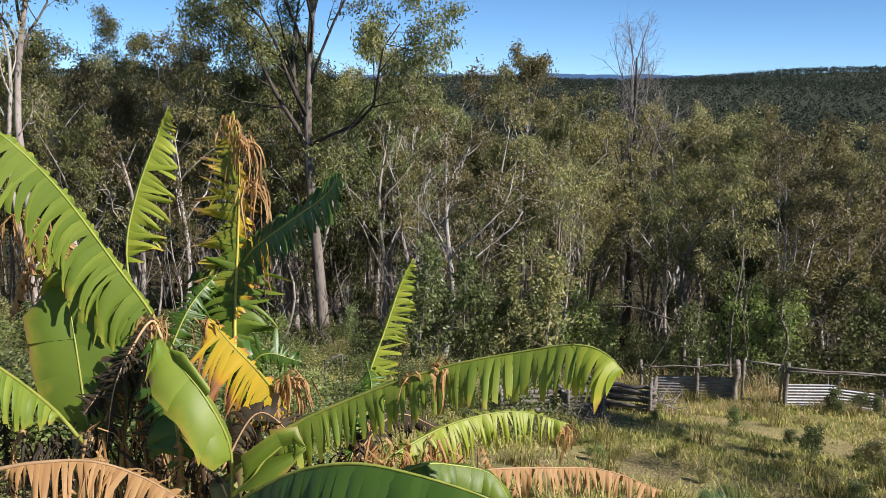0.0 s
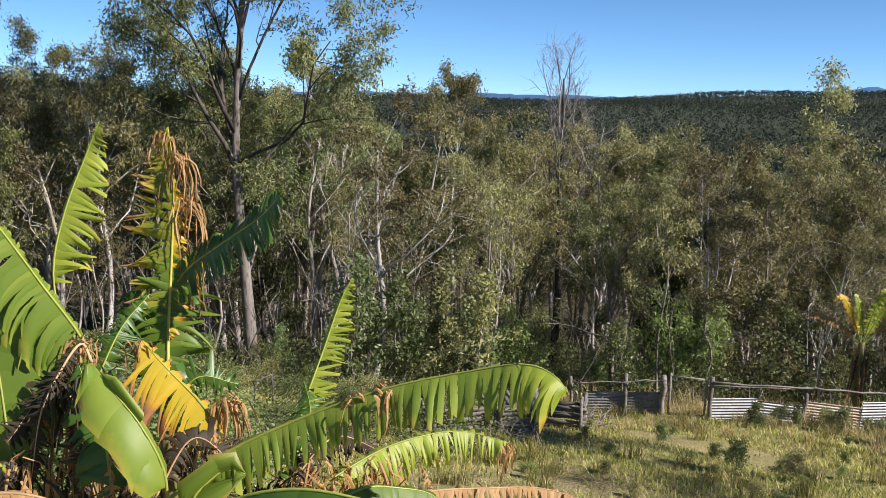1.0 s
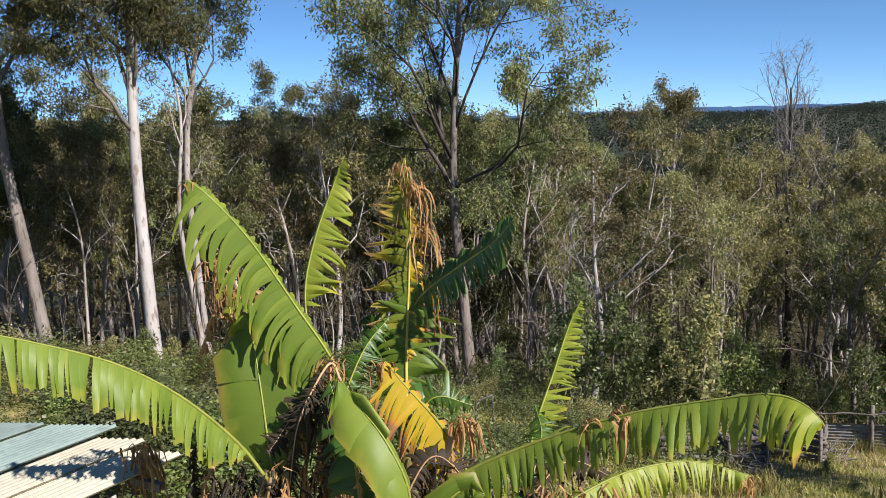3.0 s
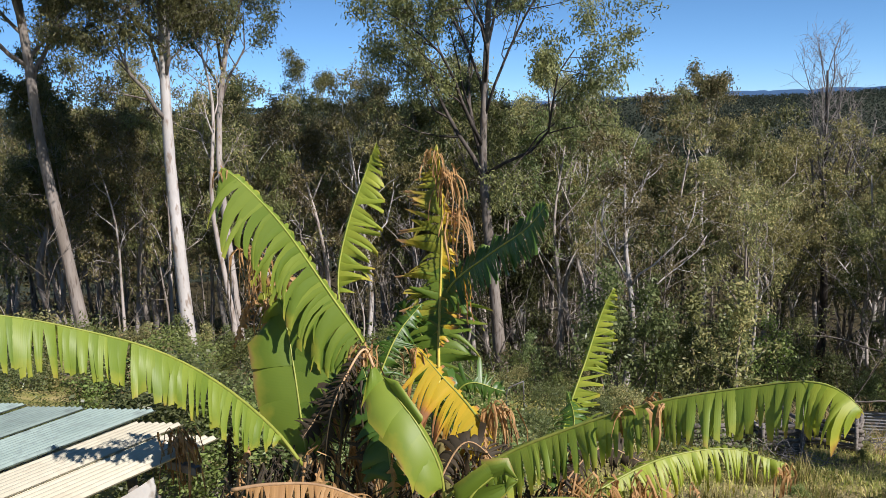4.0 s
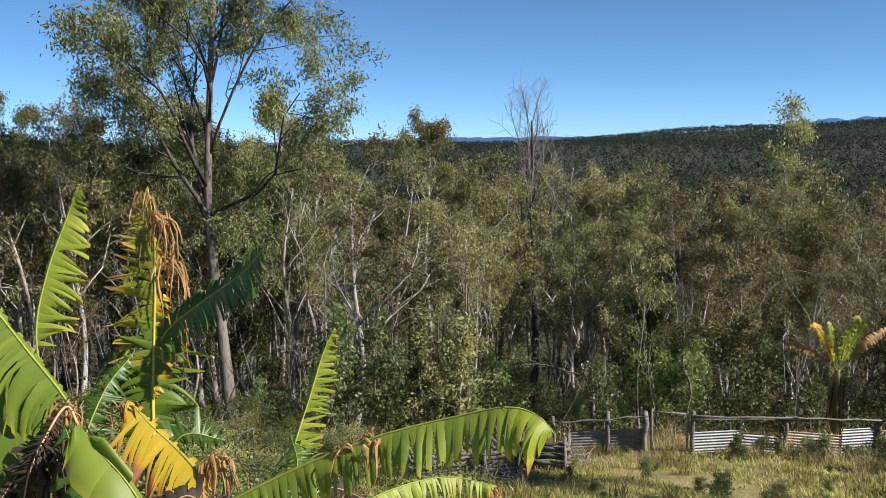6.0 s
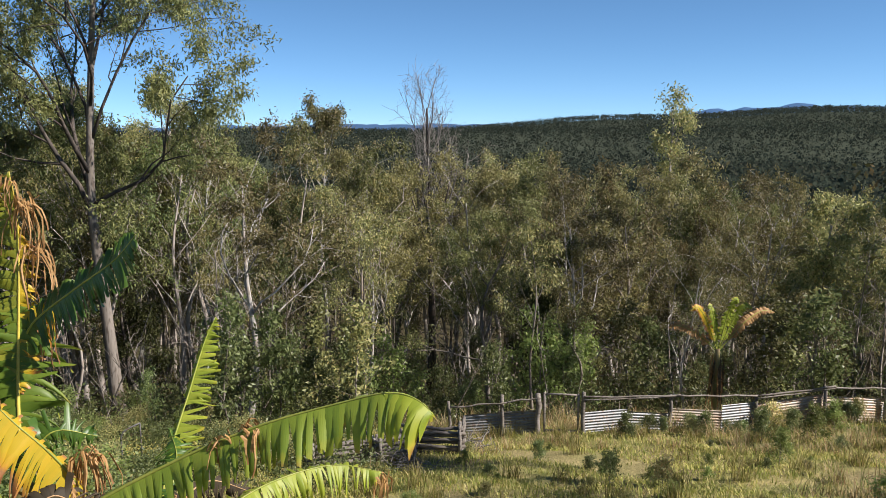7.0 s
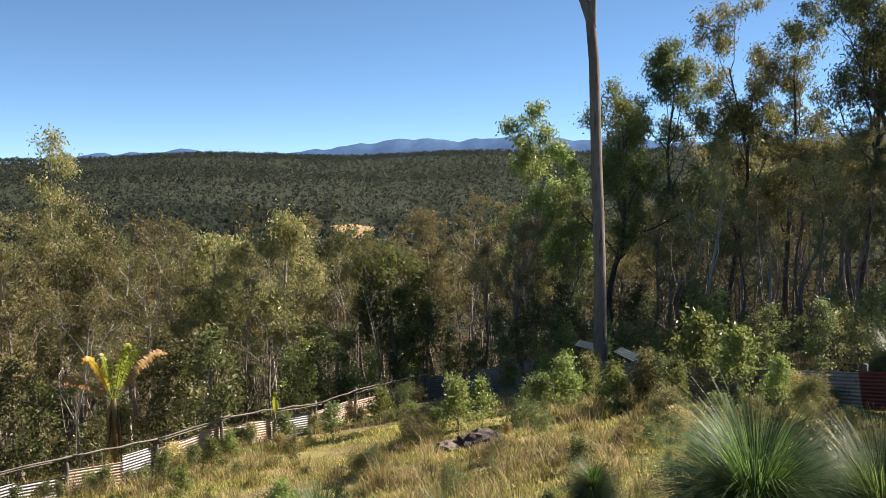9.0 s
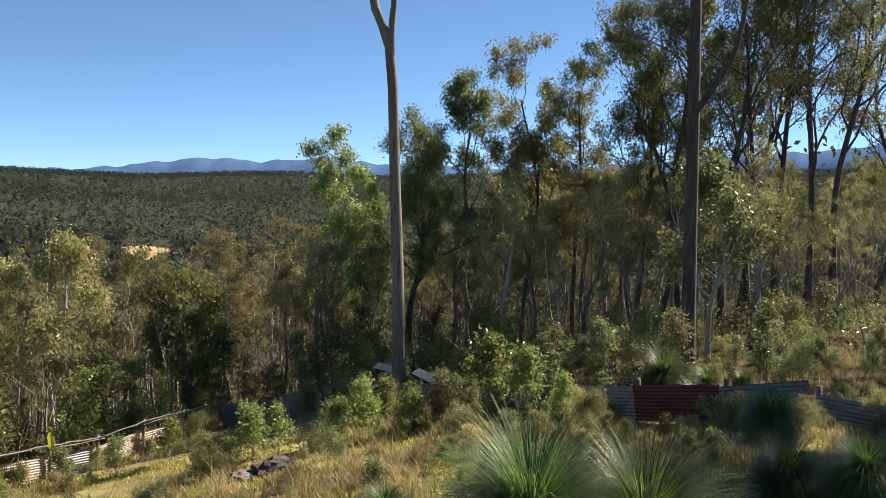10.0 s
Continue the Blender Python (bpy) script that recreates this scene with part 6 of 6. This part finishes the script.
def weeds():
    rng = np.random.default_rng(33)
    metas = []
    for i, (mat, h) in enumerate(((SHRUB, 1.0), (SHRUB_LIGHT, 1.0), (GUM, 1.0), (STRAW, 0.8))):
        w, f = grow(600 + i, [(0, 0, 0), (0.02, 0, 0.3), (0.03, 0.02, 0.6), (0, 0.03, 0.95)], r0=0.014, r1=0.005, start=0.1, limbs=14, limb_len=0.5, spread=48, up=0.1, subs=5, twigs=3, per_twig=12, bare=0.25,
                    leaf=(0.08, 0.036), tuft=0.07, sides=4, shape=0.5, droop=0.1, fine=False)
        metas.append((w.mesh("weed wood", BARK_GREY), f.mesh("weed leaves", mat)))

    for i, mat in enumerate((SHRUB, GUM, SHRUB_LIGHT)):
        w, f = grow(640 + i, [(0, 0, 0), (0.02, 0, 0.25), (0.03, 0.02, 0.5), (0, 0.03, 0.8)], r0=0.012, r1=0.004, start=0.08, limbs=15, limb_len=0.6, spread=60, up=0.06, subs=5, twigs=3, per_twig=21,
                    leaf=(0.04, 0.024), tuft=0.06, sides=3, shape=0.4, droop=0.1, fine=False)
        metas.append((w.mesh("creeper wood", BARK_GREY), f.mesh("creeper leaves", mat)))

    def put(x, y, s, i, wide=1.0):
        ob = base_point("weed_shrub", x, y, gz(x, y) - 0.03, "leafy weed shrub growing in the yard", "shrub", "yard shrubs")
        ob.scale = (s * wide, s * wide, s)
        ob.rotation_euler = (0, 0, rng.uniform(0, 6.28))
        part("stem", metas[i][0], ob)
        part("foliage", metas[i][1], ob)

    for x, y, s, i in ((9.4, 19.2, 0.6, 0), (11.3, 18.6, 0.6, 0), (12.1, 17.4, 0.8, 0), (13.0, 16.6, 0.8, 1), (18.9, 16.4, 1.1, 1), (17.7, 17.2, 1.0, 0), (6.5, 13.9, 0.6, 0), (5.9, 16.1, 0.45, 0), (15.2, 18.7, 0.8, 1), (16.8, 18.3, 0.9, 0),
                       (17.7, 12.6, 1.35, 1), (18.5, 13.2, 1.2, 0), (18.9, 12.7, 1.1, 1), (17.0, 13.6, 0.9, 1), (20.4, 11.0, 1.35, 1), (20.1, 11.7, 1.1, 0), (21.2, 10.0, 1.1, 1), (21.8, 9.2, 1.3, 0), (20.6, 9.6, 1.0, 1), (21.9, 7.9, 1.9, 1), (20.6, 6.4, 1.5, 1),
                       (22.6, 12.4, 1.2, 1), (24.6, 15.5, 1.2, 0), (14.8, 15.8, 0.7, 2), (10.6, 14.6, 0.7, 1), (17.0, 2.4, 0.5, 2), (15.2, 3.6, 0.5, 2), (14.2, 1.2, 0.5, 0), (16.2, 0.0, 0.6, 2)):
        put(x, y, s, i)
    for _ in range(34):
        x, y = scatter(rng, 1, 9, 20, -45, -8)
        if in_yard(x, y)[0]:
            put(float(x[0]), float(y[0]), rng.uniform(0.1, 0.3), int(rng.choice([0, 1, 2, 1])), 1.6)
    for _ in range(78):
        x, y = scatter(rng, 1, 10, 27, -80, -18)
        if in_yard(x, y)[0] and y[0] < 18.0:
            put(float(x[0]), float(y[0]), rng.uniform(0.2, 0.75) * (1.35 if x[0] > 16 else 0.8), int(rng.choice([0, 1, 2, 3, 4, 5])), rng.uniform(0.8, 1.5))
    # weeds that crowd the fence
    for _ in range(40):
        f = rng.uniform()
        put(9.0 + 16.5 * f, 19.6 + 0.7 * f - rng.uniform(0, 1.1), rng.uniform(0.25, 0.75), int(rng.choice([0, 2, 3, 4, 5])), rng.uniform(0.9, 1.4))
    for _ in range(26):
        f = rng.uniform()
        put(27.0 - 7.0 * f - rng.uniform(0.3, 2.0), 15.0 - 10.5 * f, rng.uniform(0.5, 1.3), int(rng.choice([0, 1, 1, 2, 4])), rng.uniform(0.7, 1.1))
    for _ in range(44):
        x, y = scatter(rng, 1, 9, 19, -97, -70)
        put(float(x[0]), float(y[0]), rng.uniform(0.3, 0.75), int(rng.choice([0, 2, 5])))
    for _ in range(26):
        yw, dd = rng.uniform(-99, -80), rng.uniform(20, 30)
        x, y = by_bearing(yw, dd)
        put(x, y, rng.uniform(0.3, 1.0), int(rng.choice([0, 2, 4, 5, 3])), 1.1)
    # creepers and low scrub on the slope behind the shed
    for _ in range(50):
        x, y = scatter(rng, 1, 9.5, 24, 10, 46)
        put(float(x[0]), float(y[0]), rng.uniform(0.7, 1.5), int(rng.choice([4, 5, 6], p=[0.4, 0.35, 0.25])), 1.5)
    for _ in range(16):
        x, y = scatter(rng, 1, 14, 24, -6, 12)
        put(float(x[0]), float(y[0]), rng.uniform(0.4, 0.9), int(rng.choice([4, 5, 0])), 1.3)


weeds()


def stones():
    rng = np.random.default_rng(44)
    for i, (x, y, s) in enumerate(((16.0, 10.7, 0.5), (15.5, 11.3, 0.35), (15.8, 13.1, 0.25), (14.9, 13.4, 0.2), (17.1, 11.9, 0.22), (13.6, 12.9, 0.18))):
        bm = bmesh.new()
        bmesh.ops.create_icosphere(bm, subdivisions=3, radius=s)
        for v in bm.verts:
            v.co *= 1 + 0.35 * noise.noise(v.co * 3.1 / max(s, 0.2) + Vector((i * 7.3, 0, 0))) + 0.12 * noise.noise(v.co * 11 + Vector((0, i, 0)))
            v.co.z *= 0.6
        me = bpy.data.meshes.new("rock")
        bm.to_mesh(me)
        bm.free()
        me.materials.append(BARK_DARK if i == 0 else STONE)
        ob = new("rock", me)
        ob.location = (x, y, gz(x, y) + s * 0.2)
        tagged(ob, "burnt stump lying in dry grass" if i == 0 else "small weathered stone in dry grass", "stump" if i == 0 else "rock")


stones()


def paddock():
    g = Geo()
    f, d = np.meshgrid(np.linspace(-1, 1, 21), np.linspace(610, 950, 17), indexing="ij")
    half = 1.4 * np.sqrt(np.clip(1 - ((d - 780) / 172) ** 2, 0, 1)) * (1 + 0.25 * np.sin(d * 0.045) + 0.15 * np.sin(d * 0.11 + f * 2))
    yaw = np.radians(-46.7 + f * half + 0.25 * np.sin(d * 0.02))
    x, y = -np.sin(yaw) * d, np.cos(yaw) * d
    v = np.stack([x, y, ground_height(x, y) + 1.5], -1).reshape(-1, 3)
    i, j = np.meshgrid(np.arange(20), np.arange(16), indexing="ij")
    g.add(v, np.stack([i * 17 + j, i * 17 + j + 1, (i + 1) * 17 + j + 1, (i + 1) * 17 + j], -1).reshape(-1, 4))
    tagged(new("paddock", g.mesh("paddock", PADDOCK)), "small clearing of dry yellow paddock in the forest", "field", kind="structure")


paddock()


def far_house():
    """A pale house on the far slope."""
    x, y = by_bearing(1.55, 1780)
    z = gz(x, y) + 2.0
    ob = base_point("house", x, y, z, "small pale farmhouse among trees on the far slope", "house")

    def block(name, w, d, h, z0, mat, gable=0.0):
        v = [(-w, -d, z0), (w, -d, z0), (w, d, z0), (-w, d, z0), (-w, -d, z0 + h), (w, -d, z0 + h), (w, d, z0 + h), (-w, d, z0 + h)]
        f = [(0, 1, 2, 3), (0, 4, 5, 1), (1, 5, 6, 2), (2, 6, 7, 3), (3, 7, 4, 0)]
        if gable:
            v += [(-w * 0.96, 0, z0 + h + gable), (w * 0.96, 0, z0 + h + gable)]
            f += [(4, 8, 9, 5), (6, 9, 8, 7), (5, 9, 6, 6), (7, 8, 4, 4)]
        else:
            f.append((4, 5, 6, 7))
        g = Geo()
        g.add(v, f)
        part(name, g.mesh(name, mat), ob)

    block("wall", 11, 5, 3.5, -2, CREAM_ROOF)
    block("roof", 12.5, 6.5, 0.3, 1.5, GALV, 2.6)


far_house()


def brush_piles():
    """Heaps of cut dry sticks by the timber bins."""
    for n, (x, y, r, k) in enumerate(((5.1, 18.6, 0.55, 70), (3.2, 16.4, 0.6, 60), (4.0, 19.6, 0.5, 50))):
        rng = np.random.default_rng(810 + n)
        ob = base_point("brush_pile", x, y, gz(x, y), "heap of dry grey sticks and dead weeds", "brush pile", "brush piles")
        g = Geo()
        for _ in range(k):
            p = rng.normal(size=3) * np.array([r * 0.5, r * 0.5, 0.08]) + np.array([0, 0, 0.12])
            d = rng.normal(size=3) * np.array([1, 1, 0.45]) + np.array([0, 0, 0.15])
            d *= rng.uniform(0.3, 0.7) / np.linalg.norm(d)
            bend = rng.normal(size=3) * 0.05
            p[2] = max(p[2], 0.03)
            tube(g, [p, p + d * 0.5 + bend, p + d], [0.012, 0.009, 0.004], 4, False)
        tagged(part("brushwood", g.mesh("brushwood", DEADWOOD), ob), "tangle of dry grey sticks", kind="stuff")


brush_piles()
